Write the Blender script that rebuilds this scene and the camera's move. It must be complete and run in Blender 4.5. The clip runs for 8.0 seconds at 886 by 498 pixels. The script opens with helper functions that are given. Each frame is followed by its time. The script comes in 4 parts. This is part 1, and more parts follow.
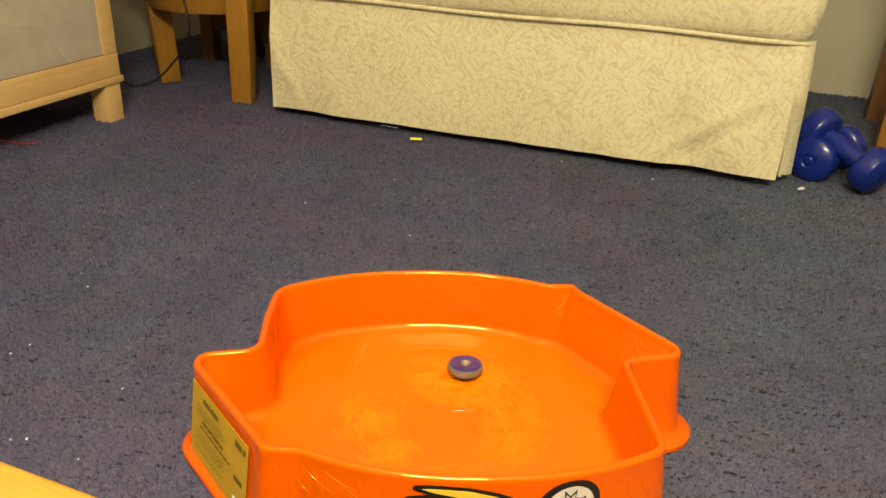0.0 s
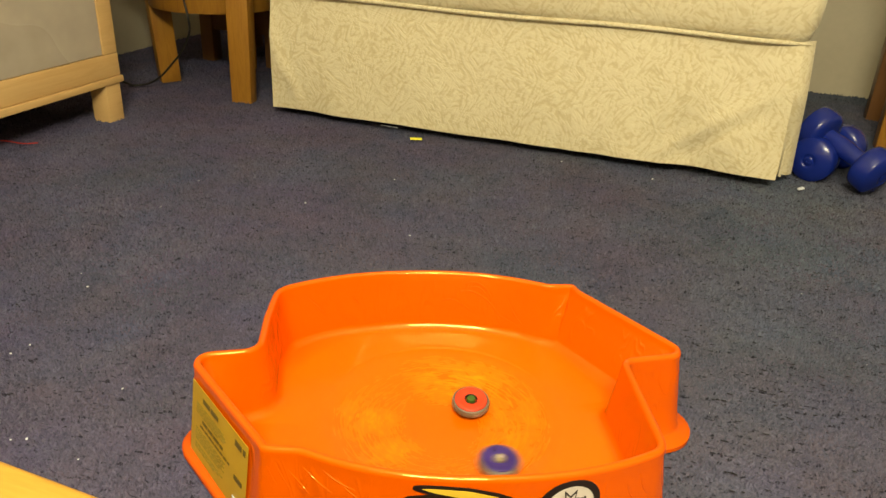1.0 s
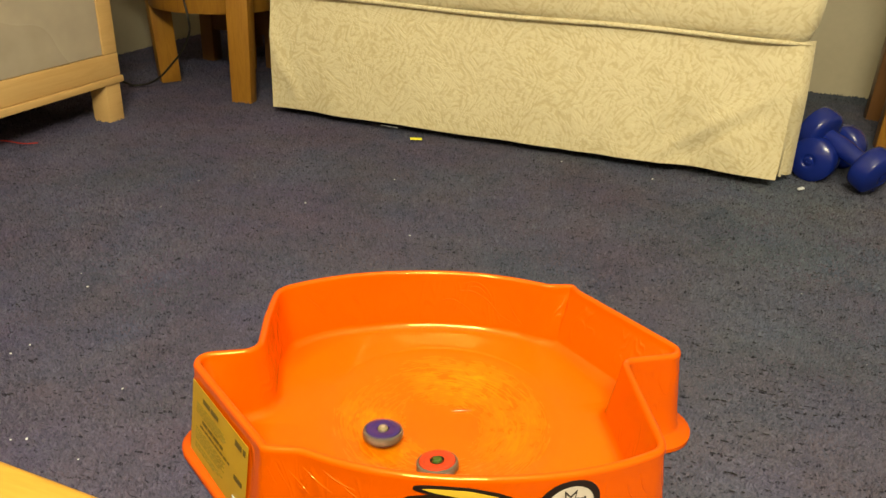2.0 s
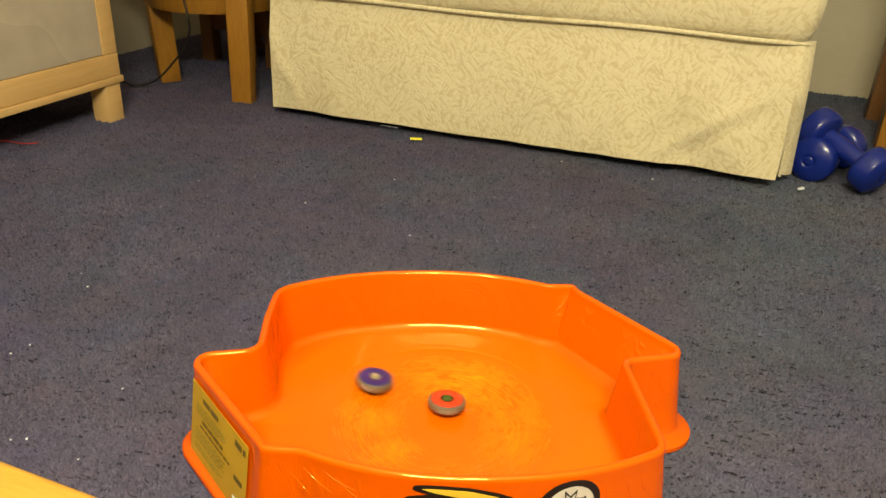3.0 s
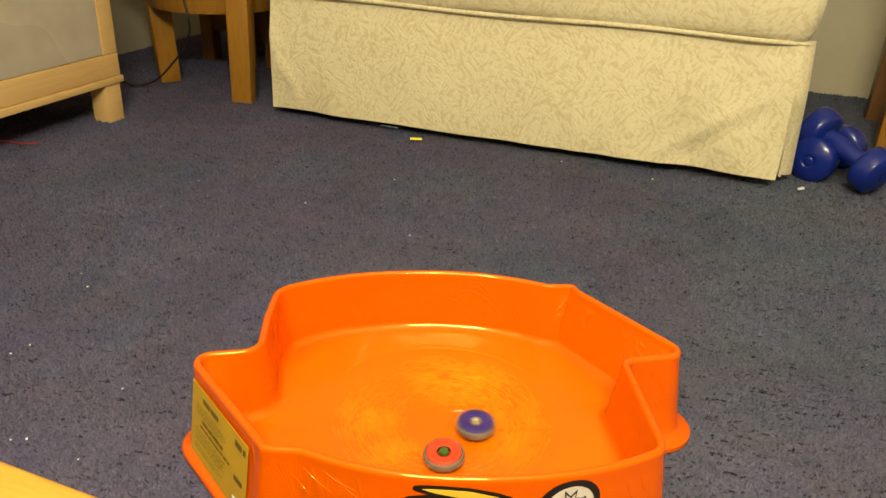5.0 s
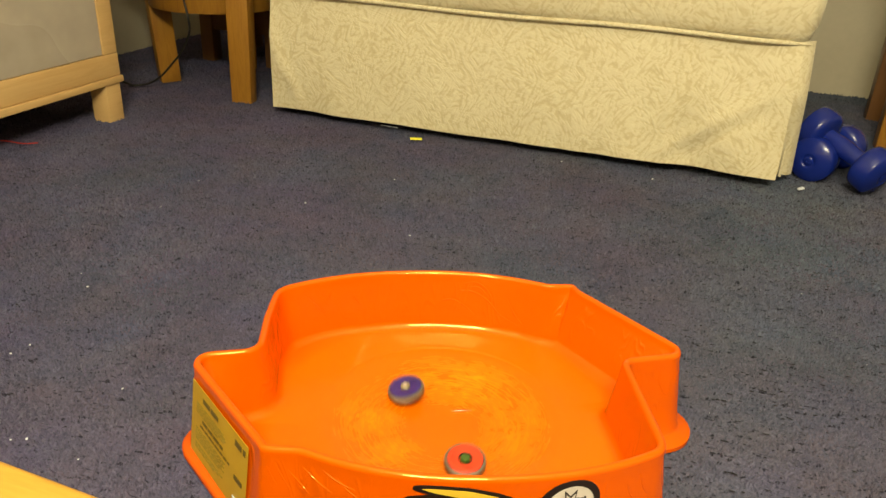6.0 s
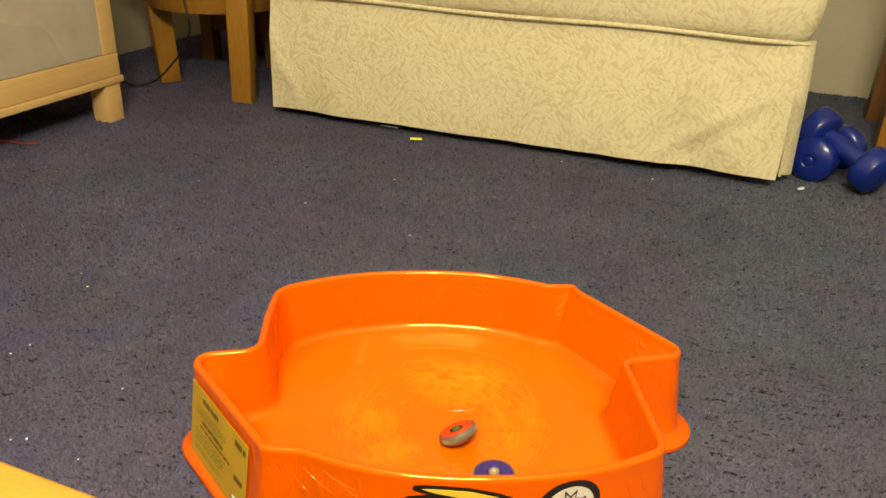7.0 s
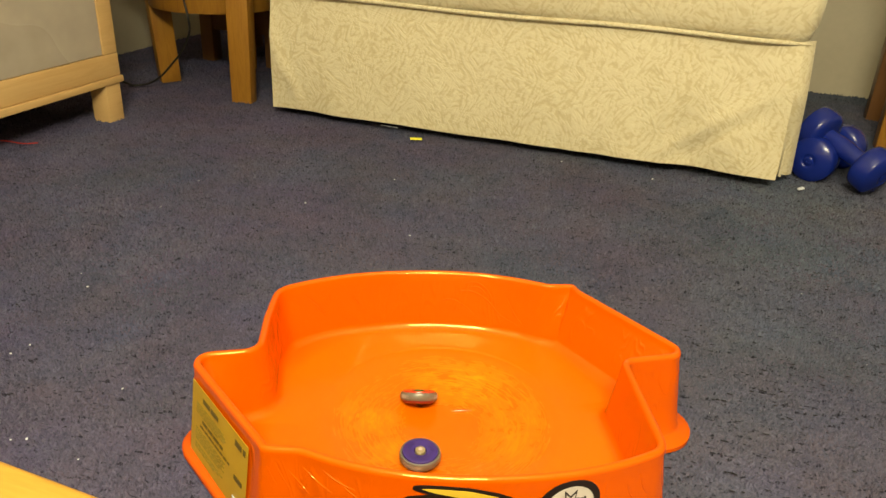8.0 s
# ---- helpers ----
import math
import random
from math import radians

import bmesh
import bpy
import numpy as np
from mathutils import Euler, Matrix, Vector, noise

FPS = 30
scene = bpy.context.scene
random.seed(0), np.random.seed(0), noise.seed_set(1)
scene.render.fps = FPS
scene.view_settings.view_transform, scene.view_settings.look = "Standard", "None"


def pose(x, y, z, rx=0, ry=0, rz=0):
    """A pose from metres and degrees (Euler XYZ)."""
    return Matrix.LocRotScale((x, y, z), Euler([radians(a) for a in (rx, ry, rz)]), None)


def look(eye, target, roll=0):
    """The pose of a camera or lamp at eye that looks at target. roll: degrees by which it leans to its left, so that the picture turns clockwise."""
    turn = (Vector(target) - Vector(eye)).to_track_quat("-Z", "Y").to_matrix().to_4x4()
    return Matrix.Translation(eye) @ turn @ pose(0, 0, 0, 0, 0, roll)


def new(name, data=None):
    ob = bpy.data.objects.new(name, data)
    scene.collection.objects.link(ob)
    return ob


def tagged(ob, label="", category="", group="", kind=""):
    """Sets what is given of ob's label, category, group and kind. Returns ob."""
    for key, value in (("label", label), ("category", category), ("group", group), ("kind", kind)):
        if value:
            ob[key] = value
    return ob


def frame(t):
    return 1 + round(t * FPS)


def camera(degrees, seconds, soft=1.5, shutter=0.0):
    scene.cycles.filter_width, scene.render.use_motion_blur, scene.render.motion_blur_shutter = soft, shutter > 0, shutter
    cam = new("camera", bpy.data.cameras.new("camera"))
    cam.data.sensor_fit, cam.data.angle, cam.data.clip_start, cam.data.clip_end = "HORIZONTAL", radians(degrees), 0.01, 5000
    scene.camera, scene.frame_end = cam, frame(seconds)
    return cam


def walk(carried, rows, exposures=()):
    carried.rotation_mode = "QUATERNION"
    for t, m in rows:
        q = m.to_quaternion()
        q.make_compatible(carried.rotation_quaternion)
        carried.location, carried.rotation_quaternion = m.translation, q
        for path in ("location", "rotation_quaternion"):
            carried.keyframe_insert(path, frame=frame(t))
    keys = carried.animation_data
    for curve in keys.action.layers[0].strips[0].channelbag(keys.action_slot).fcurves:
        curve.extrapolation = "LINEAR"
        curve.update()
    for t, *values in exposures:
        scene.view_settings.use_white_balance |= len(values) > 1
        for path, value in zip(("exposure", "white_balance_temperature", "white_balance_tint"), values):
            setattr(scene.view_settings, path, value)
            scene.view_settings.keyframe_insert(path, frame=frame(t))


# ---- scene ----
from mathutils.bvhtree import BVHTree

EYE = (0.0, 0.0, 0.55)
cam = camera(59.84, 8.0, soft=1.5, shutter=0.9)
STAND = look(EYE, (0.0, 1.0, 0.55 - 0.47724), 2.75)
walk(cam, [(0.0, STAND), (8.0, STAND)], exposures=[(0.0, 0.0), (8.0, 0.0)])

# ---- light ----
world = bpy.data.worlds.new("world")
scene.world = world
world.use_nodes = True
world.node_tree.nodes["Background"].inputs["Color"].default_value = (1.0, 0.9, 0.75, 1)
world.node_tree.nodes["Background"].inputs["Strength"].default_value = 0.02


def hanging_light(x, y, z, radius, watts):
    data = bpy.data.lights.new("room_lamp_light", "POINT")
    data.shadow_soft_size, data.energy = radius, watts
    data.color = (1.0, 0.90, 0.61)
    ob = new("room_lamp_light", data)
    ob.matrix_world = pose(x, y, z)
    return ob


# a row of three globes behind and above the camera
for x in (-0.22, 0.00, 0.22):
    hanging_light(x, -0.45, 1.45, 0.095, 63.0)

# ---- the room's own axes: s along the sofa, n away from the camera ----
TURN = -18.0


def room(s, n, z=0.0, rz=0.0, rx=0.0, ry=0.0):
    return pose(0, 0, 0, 0, 0, TURN) @ pose(s, n, z, rx, ry, rz)


# ---- materials ----
def mat(name, rough=0.5, metal=0.0, spec=0.5):
    m = bpy.data.materials.new(name)
    m.use_nodes = True
    nt = m.node_tree
    b = nt.nodes["Principled BSDF"]
    b.inputs["Roughness"].default_value = rough
    b.inputs["Metallic"].default_value = metal
    b.inputs["Specular IOR Level"].default_value = spec
    return m, nt, b


def coords(nt, scale=(1, 1, 1), rot=(0, 0, 0), kind="Object"):
    tc = nt.nodes.new("ShaderNodeTexCoord")
    mp = nt.nodes.new("ShaderNodeMapping")
    mp.inputs["Scale"].default_value = scale
    mp.inputs["Rotation"].default_value = rot
    nt.links.new(tc.outputs[kind], mp.inputs["Vector"])
    return mp.outputs["Vector"]


def noise_tex(nt, vec, scale, detail=4.0, rough=0.55, dist=0.0):
    n = nt.nodes.new("ShaderNodeTexNoise")
    n.inputs["Scale"].default_value = scale
    n.inputs["Detail"].default_value = detail
    n.inputs["Roughness"].default_value = rough
    n.inputs["Distortion"].default_value = dist
    if vec is not None:
        nt.links.new(vec, n.inputs["Vector"])
    return n.outputs["Fac"]


def ramp(nt, fac, stops):
    r = nt.nodes.new("ShaderNodeValToRGB")
    e = r.color_ramp.elements
    while len(e) < len(stops):
        e.new(0.5)
    for el, (p, c) in zip(e, stops):
        el.position = p
        el.color = (*c, 1)
    nt.links.new(fac, r.inputs["Fac"])
    return r.outputs["Color"]


def mixc(nt, fac, a, b, mode="MIX"):
    m = nt.nodes.new("ShaderNodeMix")
    m.data_type, m.blend_type = "RGBA", mode
    for sock, v in ((m.inputs[0], fac), (m.inputs[6], a), (m.inputs[7], b)):
        if isinstance(v, (int, float)):
            sock.default_value = v
        elif isinstance(v, tuple):
            sock.default_value = (*v, 1)
        else:
            nt.links.new(v, sock)
    return m.outputs[2]


def bump(nt, b, height, strength, distance):
    n = nt.nodes.new("ShaderNodeBump")
    n.inputs["Strength"].default_value = strength
    n.inputs["Distance"].default_value = distance
    nt.links.new(height, n.inputs["Height"])
    nt.links.new(n.outputs["Normal"], b.inputs["Normal"])
    return n


def math_node(nt, op, a, b=0.0):
    m = nt.nodes.new("ShaderNodeMath")
    m.operation = op
    for sock, v in zip(m.inputs, (a, b)):
        if isinstance(v, (int, float)):
            sock.default_value = v
        else:
            nt.links.new(v, sock)
    return m.outputs[0]


def plain(name, col, rough=0.5, spread=0.12, scale=40.0, bumpy=0.0, metal=0.0, spec=0.5):
    m, nt, b = mat(name, rough, metal, spec)
    v = coords(nt)
    f = noise_tex(nt, v, scale)
    g = noise_tex(nt, v, scale * 0.12, 2.0)
    lo = tuple(c * (1 - spread) for c in col)
    hi = tuple(min(1.0, c * (1 + spread)) for c in col)
    c1 = ramp(nt, f, [(0.3, lo), (0.7, hi)])
    c2 = mixc(nt, 0.5, c1, ramp(nt, g, [(0.35, lo), (0.65, hi)]))
    nt.links.new(c2, b.inputs["Base Color"])
    r = nt.nodes.new("ShaderNodeMapRange")
    r.inputs["To Min"].default_value = max(0.02, rough - 0.08)
    r.inputs["To Max"].default_value = min(1.0, rough + 0.08)
    nt.links.new(g, r.inputs["Value"])
    nt.links.new(r.outputs["Result"], b.inputs["Roughness"])
    if bumpy:
        bump(nt, b, f, bumpy, 0.002)
    return m


def wood(name, dark, light, scale=1.0, rough=0.38, along=(1, 12, 12)):
    m, nt, b = mat(name, rough)
    v = coords(nt, tuple(a * scale for a in along))
    warp = noise_tex(nt, v, 3.0, 3.0, 0.6, 1.2)
    fine = noise_tex(nt, v, 26.0, 4.0, 0.7)
    col = ramp(nt, warp, [(0.25, dark), (0.48, light), (0.58, tuple((a + 2 * c) / 3 for a, c in zip(dark, light))), (0.8, light)])
    col = mixc(nt, 0.28, col, ramp(nt, fine, [(0.35, dark), (0.65, light)]))
    blotch = noise_tex(nt, coords(nt), 5.0, 2.0)
    col = mixc(nt, 0.25, col, ramp(nt, blotch, [(0.3, dark), (0.7, light)]))
    nt.links.new(col, b.inputs["Base Color"])
    bump(nt, b, fine, 0.12, 0.001)
    return m


def carpet_material(name, tuft):
    m, nt, b = mat(name, 0.95, 0.0, 0.1)
    v = coords(nt)
    patch = noise_tex(nt, v, 3.4, 4.0, 0.62)
    mid = noise_tex(nt, v, 22.0, 3.0, 0.6)
    fine = noise_tex(nt, v, 260.0, 3.0, 0.7)
    base = ramp(nt, patch, [(0.32, (0.0696, 0.0842, 0.151)), (0.68, (0.113, 0.12, 0.174))])
    c = mixc(nt, 0.35, base, ramp(nt, mid, [(0.35, (0.0676, 0.072, 0.118)), (0.65, (0.137, 0.132, 0.192))]))
    c = mixc(nt, 0.24, c, ramp(nt, fine, [(0.36, (0.0463, 0.0517, 0.0893)), (0.64, (0.18, 0.183, 0.262))]))
    # tinted patches where the pile is worn or turned
    hue = ramp(nt, noise_tex(nt, v, 9.0, 4.0, 0.65), [(0.34, (0.86, 0.92, 1.10)), (0.5, (1.0, 1.0, 1.0)), (0.66, (1.14, 1.00, 0.86))])
    c = mixc(nt, 0.45, c, hue, "MULTIPLY")
    tint = ramp(nt, noise_tex(nt, v, 2.6, 3.0, 0.6), [(0.36, (1.15, 0.95, 0.97)), (0.5, (1.05, 0.98, 0.97)), (0.64, (0.97, 1.02, 0.99))])
    c = mixc(nt, 1.0, c, tint, "MULTIPLY")
    # the lens's colour cast put into the carpet: purplish left, greener right
    sep = nt.nodes.new("ShaderNodeSeparateXYZ")
    nt.links.new(coords(nt), sep.inputs[0])
    drift = math_node(nt, "ADD", math_node(nt, "MULTIPLY", sep.outputs[0], 0.42), math_node(nt, "MULTIPLY", noise_tex(nt, v, 1.7, 3.0, 0.6), 0.9))
    lens_tint = ramp(nt, drift, [(0.05, (0.96, 0.88, 1.00)), (0.45, (1.0, 1.0, 1.0)), (0.85, (1.01, 1.15, 1.04))])
    c = mixc(nt, 1.0, c, lens_tint, "MULTIPLY")
    worn = ramp(nt, noise_tex(nt, v, 2.1, 4.0, 0.6, 0.6), [(0.36, (0.80, 0.78, 0.79)), (0.52, (1.0, 1.0, 1.0)), (0.68, (1.10, 1.11, 1.13))])
    c = mixc(nt, 0.8, c, worn, "MULTIPLY")
    # thin dark streaks put the shade between the rows of pile into the colour
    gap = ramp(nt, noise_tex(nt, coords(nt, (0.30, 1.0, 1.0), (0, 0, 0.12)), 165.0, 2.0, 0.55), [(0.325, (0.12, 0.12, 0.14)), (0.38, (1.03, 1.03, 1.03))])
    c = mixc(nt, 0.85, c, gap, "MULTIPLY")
    if tuft:
        geo = nt.nodes.new("ShaderNodeNewGeometry")
        r = ramp(nt, geo.outputs["Random Per Island"], [(0.0, (0.66, 0.66, 0.68)), (0.14, (0.90, 0.90, 0.91)), (0.9, (1.06, 1.06, 1.06)), (1.0, (1.26, 1.25, 1.24))])
        c = mixc(nt, 1.0, c, r, "MULTIPLY")
    nt.links.new(c, b.inputs["Base Color"])
    b.inputs["Sheen Weight"].default_value = 0.02
    b.inputs["Sheen Roughness"].default_value = 0.6
    bump(nt, b, fine, 0.9, 0.006)
    return m


def fabric_material():
    m, nt, b = mat("cream_brocade", 0.88, 0.0, 0.15)
    v = coords(nt)

    def strokes(tilt, scale):
        # long rounded cells, each a woven leaf, leaning by tilt degrees
        turned = coords(nt, (1, 1, 1), (0, radians(tilt), 0))
        sq = nt.nodes.new("ShaderNodeMapping")
        sq.inputs["Scale"].default_value = (1.0, 1.0, 0.40)
        nt.links.new(turned, sq.inputs["Vector"])
        base = sq.outputs["Vector"]
        w = nt.nodes.new("ShaderNodeTexNoise")
        w.inputs["Scale"].default_value = 17.0
        w.inputs["Detail"].default_value = 2.0
        nt.links.new(base, w.inputs["Vector"])
        add = nt.nodes.new("ShaderNodeVectorMath")
        add.operation = "MULTIPLY_ADD"
        add.inputs[1].default_value = (0.085, 0.085, 0.085)
        nt.links.new(w.outputs["Color"], add.inputs[0])
        nt.links.new(base, add.inputs[2])
        vo = nt.nodes.new("ShaderNodeTexVoronoi")
        vo.inputs["Scale"].default_value = scale
        nt.links.new(add.outputs[0], vo.inputs["Vector"])
        return vo.outputs["Distance"]

    pick = ramp(nt, noise_tex(nt, v, 13.0, 2.0), [(0.46, (0, 0, 0)), (0.54, (1, 1, 1))])
    leaf = mixc(nt, pick, strokes(42, 150.0), strokes(-30, 138.0))
    leaf = mixc(nt, 0.30, leaf, strokes(75, 185.0))
    weave = noise_tex(nt, v, 520.0, 2.0, 0.8)
    big = noise_tex(nt, v, 4.0, 3.0)
    c = ramp(nt, leaf, [(0.30, (0.665, 0.605, 0.425)), (0.53, (0.635, 0.565, 0.375)), (0.64, (0.54, 0.46, 0.28)), (0.80, (0.50, 0.415, 0.24))])
    c = mixc(nt, 0.12, c, ramp(nt, weave, [(0.3, (0.37, 0.31, 0.18)), (0.7, (0.65, 0.59, 0.43))]))
    c = mixc(nt, 0.25, c, ramp(nt, big, [(0.35, (0.55, 0.475, 0.30)), (0.65, (0.65, 0.58, 0.40))]))
    nt.links.new(c, b.inputs["Base Color"])
    b.inputs["Sheen Weight"].default_value = 0.2
    inv = math_node(nt, "SUBTRACT", 1.0, leaf)
    h = math_node(nt, "ADD", inv, math_node(nt, "MULTIPLY", weave, 0.2))
    h = math_node(nt, "ADD", h, math_node(nt, "MULTIPLY", noise_tex(nt, v, 24.0, 2.0, 0.5), 1.2))
    bump(nt, b, h, 0.34, 0.004)
    return m


def arena_material():
    m, nt, b = mat("orange_plastic", 0.1, 0.0, 0.95)
    b.inputs["Specular Tint"].default_value = (1.0, 0.82, 0.22, 1)
    v = coords(nt)
    fine = noise_tex(nt, v, 90.0, 3.0)
    big = noise_tex(nt, v, 7.0, 2.0)
    c = mixc(nt, big, (0.68, 0.089, 0.0), (0.70, 0.100, 0.0))
    sep = nt.nodes.new("ShaderNodeSeparateXYZ")
    tc = nt.nodes.new("ShaderNodeTexCoord")
    nt.links.new(tc.outputs["Object"], sep.inputs[0])
    x, y, z = sep.outputs
    rad = math_node(nt, "SQRT", math_node(nt, "ADD", math_node(nt, "MULTIPLY", x, x), math_node(nt, "MULTIPLY", y, y)))
    ang = math_node(nt, "ARCTAN2", y, x)
    # scuffs that the tops have rubbed into the dish: fine strokes that run round it, in patches
    polar = nt.nodes.new("ShaderNodeCombineXYZ")
    nt.links.new(math_node(nt, "MULTIPLY", ang, 1.1), polar.inputs[0])
    nt.links.new(math_node(nt, "MULTIPLY", rad, 75.0), polar.inputs[1])
    st = noise_tex(nt, polar.outputs[0], 2.2, 2.5, 0.55, 2.2)
    lines = ramp(nt, st, [(0.48, (0, 0, 0)), (0.61, (1, 1, 1))])
    ring = ramp(nt, math_node(nt, "DIVIDE", rad, 0.14), [(0.26, (0, 0, 0)), (0.42, (1, 1, 1)), (0.70, (1, 1, 1)), (0.86, (0, 0, 0))])
    gate = ramp(nt, noise_tex(nt, v, 13.0, 2.0, 0.5), [(0.26, (0, 0, 0)), (0.46, (1, 1, 1))])
    turn = math_node(nt, "ADD", math_node(nt, "DIVIDE", ang, 2 * math.pi), 0.5)
    lobes = ramp(nt, turn, [(0.00, (0.9, 0.9, 0.9)), (0.13, (1, 1, 1)), (0.20, (0.2, 0.2, 0.2)), (0.34, (0.06, 0.06, 0.06)), (0.42, (0.5, 0.5, 0.5)), (0.50, (0.5, 0.5, 0.5)), (0.57, (0.55, 0.55, 0.55)), (0.65, (1, 1, 1)), (0.77, (0.9, 0.9, 0.9)), (0.84, (0.08, 0.08, 0.08)), (0.94, (0.15, 0.15, 0.15)), (1.00, (0.9, 0.9, 0.9))])
    gate = mixc(nt, 1.0, gate, lobes, "MULTIPLY")
    low = ramp(nt, math_node(nt, "MULTIPLY", z, 10.0), [(0.31, (1, 1, 1)), (0.34, (0, 0, 0))])
    blot = ramp(nt, noise_tex(nt, v, 34.0, 4.0, 0.6, 0.8), [(0.40, (0, 0, 0)), (0.62, (1, 1, 1))])
    rub = mixc(nt, 0.30, lines, blot)
    scuff = mixc(nt, 1.0, mixc(nt, 1.0, mixc(nt, 1.0, rub, gate, "MULTIPLY"), ring, "MULTIPLY"), low, "MULTIPLY")
    # the whole floor is a little paler and yellower than the walls
    floor_tone = ramp(nt, math_node(nt, "MULTIPLY", z, 10.0), [(0.335, (1, 1, 1)), (0.375, (0, 0, 0))])
    thin = math_node(nt, "ADD", 0.10, math_node(nt, "MULTIPLY", noise_tex(nt, v, 9.0, 3.0, 0.6), 0.16))
    floor_tone = mixc(nt, 1.0, floor_tone, ramp(nt, math_node(nt, "DIVIDE", rad, 0.3), [(0.60, (1, 1, 1)), (0.68, (0, 0, 0))]), "MULTIPLY")
    c = mixc(nt, mixc(nt, 1.0, floor_tone, thin, "MULTIPLY"), c, (0.72, 0.30, 0.001))
    c = mixc(nt, math_node(nt, "MULTIPLY", scuff, 0.68), c, (0.74, 0.36, 0.004))
    nt.links.new(c, b.inputs["Base Color"])
    rr = nt.nodes.new("ShaderNodeMapRange")
    rr.inputs["To Min"].default_value = 0.085
    rr.inputs["To Max"].default_value = 0.42
    nt.links.new(scuff, rr.inputs["Value"])
    flat = ramp(nt, math_node(nt, "MULTIPLY", z, 10.0), [(0.346, (0.5, 0.5, 0.5)), (0.360, (0, 0, 0))])
    # the dish's rounded lip stays polished
    lip = ramp(nt, math_node(nt, "DIVIDE", rad, 0.3), [(0.412, (1, 1, 1)), (0.425, (0, 0, 0)), (0.447, (0, 0, 0)), (0.462, (1, 1, 1))])
    flat = mixc(nt, 1.0, flat, lip, "MULTIPLY")
    wall = ramp(nt, math_node(nt, "MULTIPLY", z, 10.0), [(0.455, (0, 0, 0)), (0.50, (1, 1, 1)), (0.98, (1, 1, 1)), (1.04, (0, 0, 0))])
    nt.links.new(math_node(nt, "ADD", rr.outputs["Result"], math_node(nt, "ADD", math_node(nt, "MULTIPLY", wall, 0.10), math_node(nt, "MULTIPLY", flat, 0.34))), b.inputs["Roughness"])
    # moulded flame streaks on the walls
    fl = noise_tex(nt, coords(nt, (1.0, 1.0, 0.22), (0.0, 0.30, 0.0)), 46.0, 0.0, 0.4, 0.5)
    flame = ramp(nt, fl, [(0.44, (0, 0, 0)), (0.475, (1, 1, 1)), (0.51, (0, 0, 0)), (0.55, (0, 0, 0)), (0.585, (1, 1, 1)), (0.62, (0, 0, 0))])
    fgate = ramp(nt, noise_tex(nt, v, 15.0, 2.0), [(0.42, (0, 0, 0)), (0.54, (1, 1, 1))])
    high = ramp(nt, math_node(nt, "MULTIPLY", z, 10.0), [(0.44, (0, 0, 0)), (0.52, (1, 1, 1)), (0.94, (1, 1, 1)), (1.0, (0, 0, 0))])
    relief = mixc(nt, 1.0, mixc(nt, 1.0, flame, fgate, "MULTIPLY"), high, "MULTIPLY")
    h = math_node(nt, "ADD", math_node(nt, "MULTIPLY", big, 0.6), math_node(nt, "MULTIPLY", fine, 0.02))
    h = math_node(nt, "ADD", h, math_node(nt, "MULTIPLY", relief, 0.8))
    bump(nt, b, h, 0.16, 0.008)
    return m


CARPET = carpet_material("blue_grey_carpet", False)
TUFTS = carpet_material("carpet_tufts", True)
FABRIC = fabric_material()
ORANGE = arena_material()
WALL = plain("beige_wall_paint", (0.446, 0.403, 0.302), 0.75, 0.05, 60.0, 0.08)
CEILING = plain("ceiling_paint", (0.78, 0.76, 0.70), 0.9, 0.03, 30.0, 0.1)
BIRCH = wood("pale_birch", (0.53, 0.318, 0.118), (0.65, 0.435, 0.19), 1.0, 0.42)
PINE = wood("honey_pine", (0.166, 0.0634, 0.00648), (0.36, 0.173, 0.023), 1.0, 0.33, (14, 14, 1.2))
PINE_TOP = wood("golden_pine", (0.40, 0.19, 0.018), (0.58, 0.315, 0.05), 1.0, 0.35, (1.5, 14, 14))
DARKWOOD = wood("brown_stained_wood", (0.115, 0.050, 0.018), (0.20, 0.096, 0.034), 1.0, 0.4, (12, 12, 1))
# its uneven tone puts faint blotchy reflections into the panel's colour
FROST = plain("frosted_grey_panel", (0.385, 0.335, 0.28), 0.28, 0.16, 14.0)
LINING = plain("dark_lining_cloth", (0.0216, 0.0194, 0.018), 0.95)
VINYL = plain("blue_vinyl", (0.00648, 0.0187, 0.194), 0.24, 0.10, 30.0, 0.03)
CABLE = plain("black_rubber", (0.00864, 0.00864, 0.00864), 0.5)
BLACK = plain("black_ink", (0.013, 0.00576, 0.00432), 0.45)
LABEL = plain("yellow_label_paper", (0.51, 0.30, 0.012), 0.42, 0.14, 25.0)
INK = plain("brown_print", (0.115, 0.072, 0.0108), 0.5)
INK_FAINT = plain("faint_brown_print", (0.259, 0.18, 0.0216), 0.5)
DECAL = plain("yellow_decal", (0.634, 0.418, 0.036), 0.35, 0.05)
CHROME = plain("grey_decal", (0.50, 0.44, 0.39), 0.35, 0.15, 60.0)
BLUE_TOP = plain("purple_blue_plastic", (0.0446, 0.023, 0.173), 0.35, 0.38, 420.0)
RED_TOP = plain("red_plastic", (0.619, 0.054, 0.0158), 0.3, 0.08, 300.0)
RING = plain("grey_metal_ring", (0.173, 0.158, 0.122), 0.45, 0.2, 400.0, 0.0, 0.35)
CREAM = plain("cream_plastic", (0.259, 0.209, 0.108), 0.4, 0.08, 300.0)
GREEN = plain("green_plastic", (0.0504, 0.101, 0.013), 0.4, 0.12, 300.0)
PALE = plain("pale_plastic", (0.518, 0.432, 0.36), 0.4, 0.08, 300.0)
PAPER_Y = plain("yellow_paper", (0.80, 0.78, 0.05), 0.6)
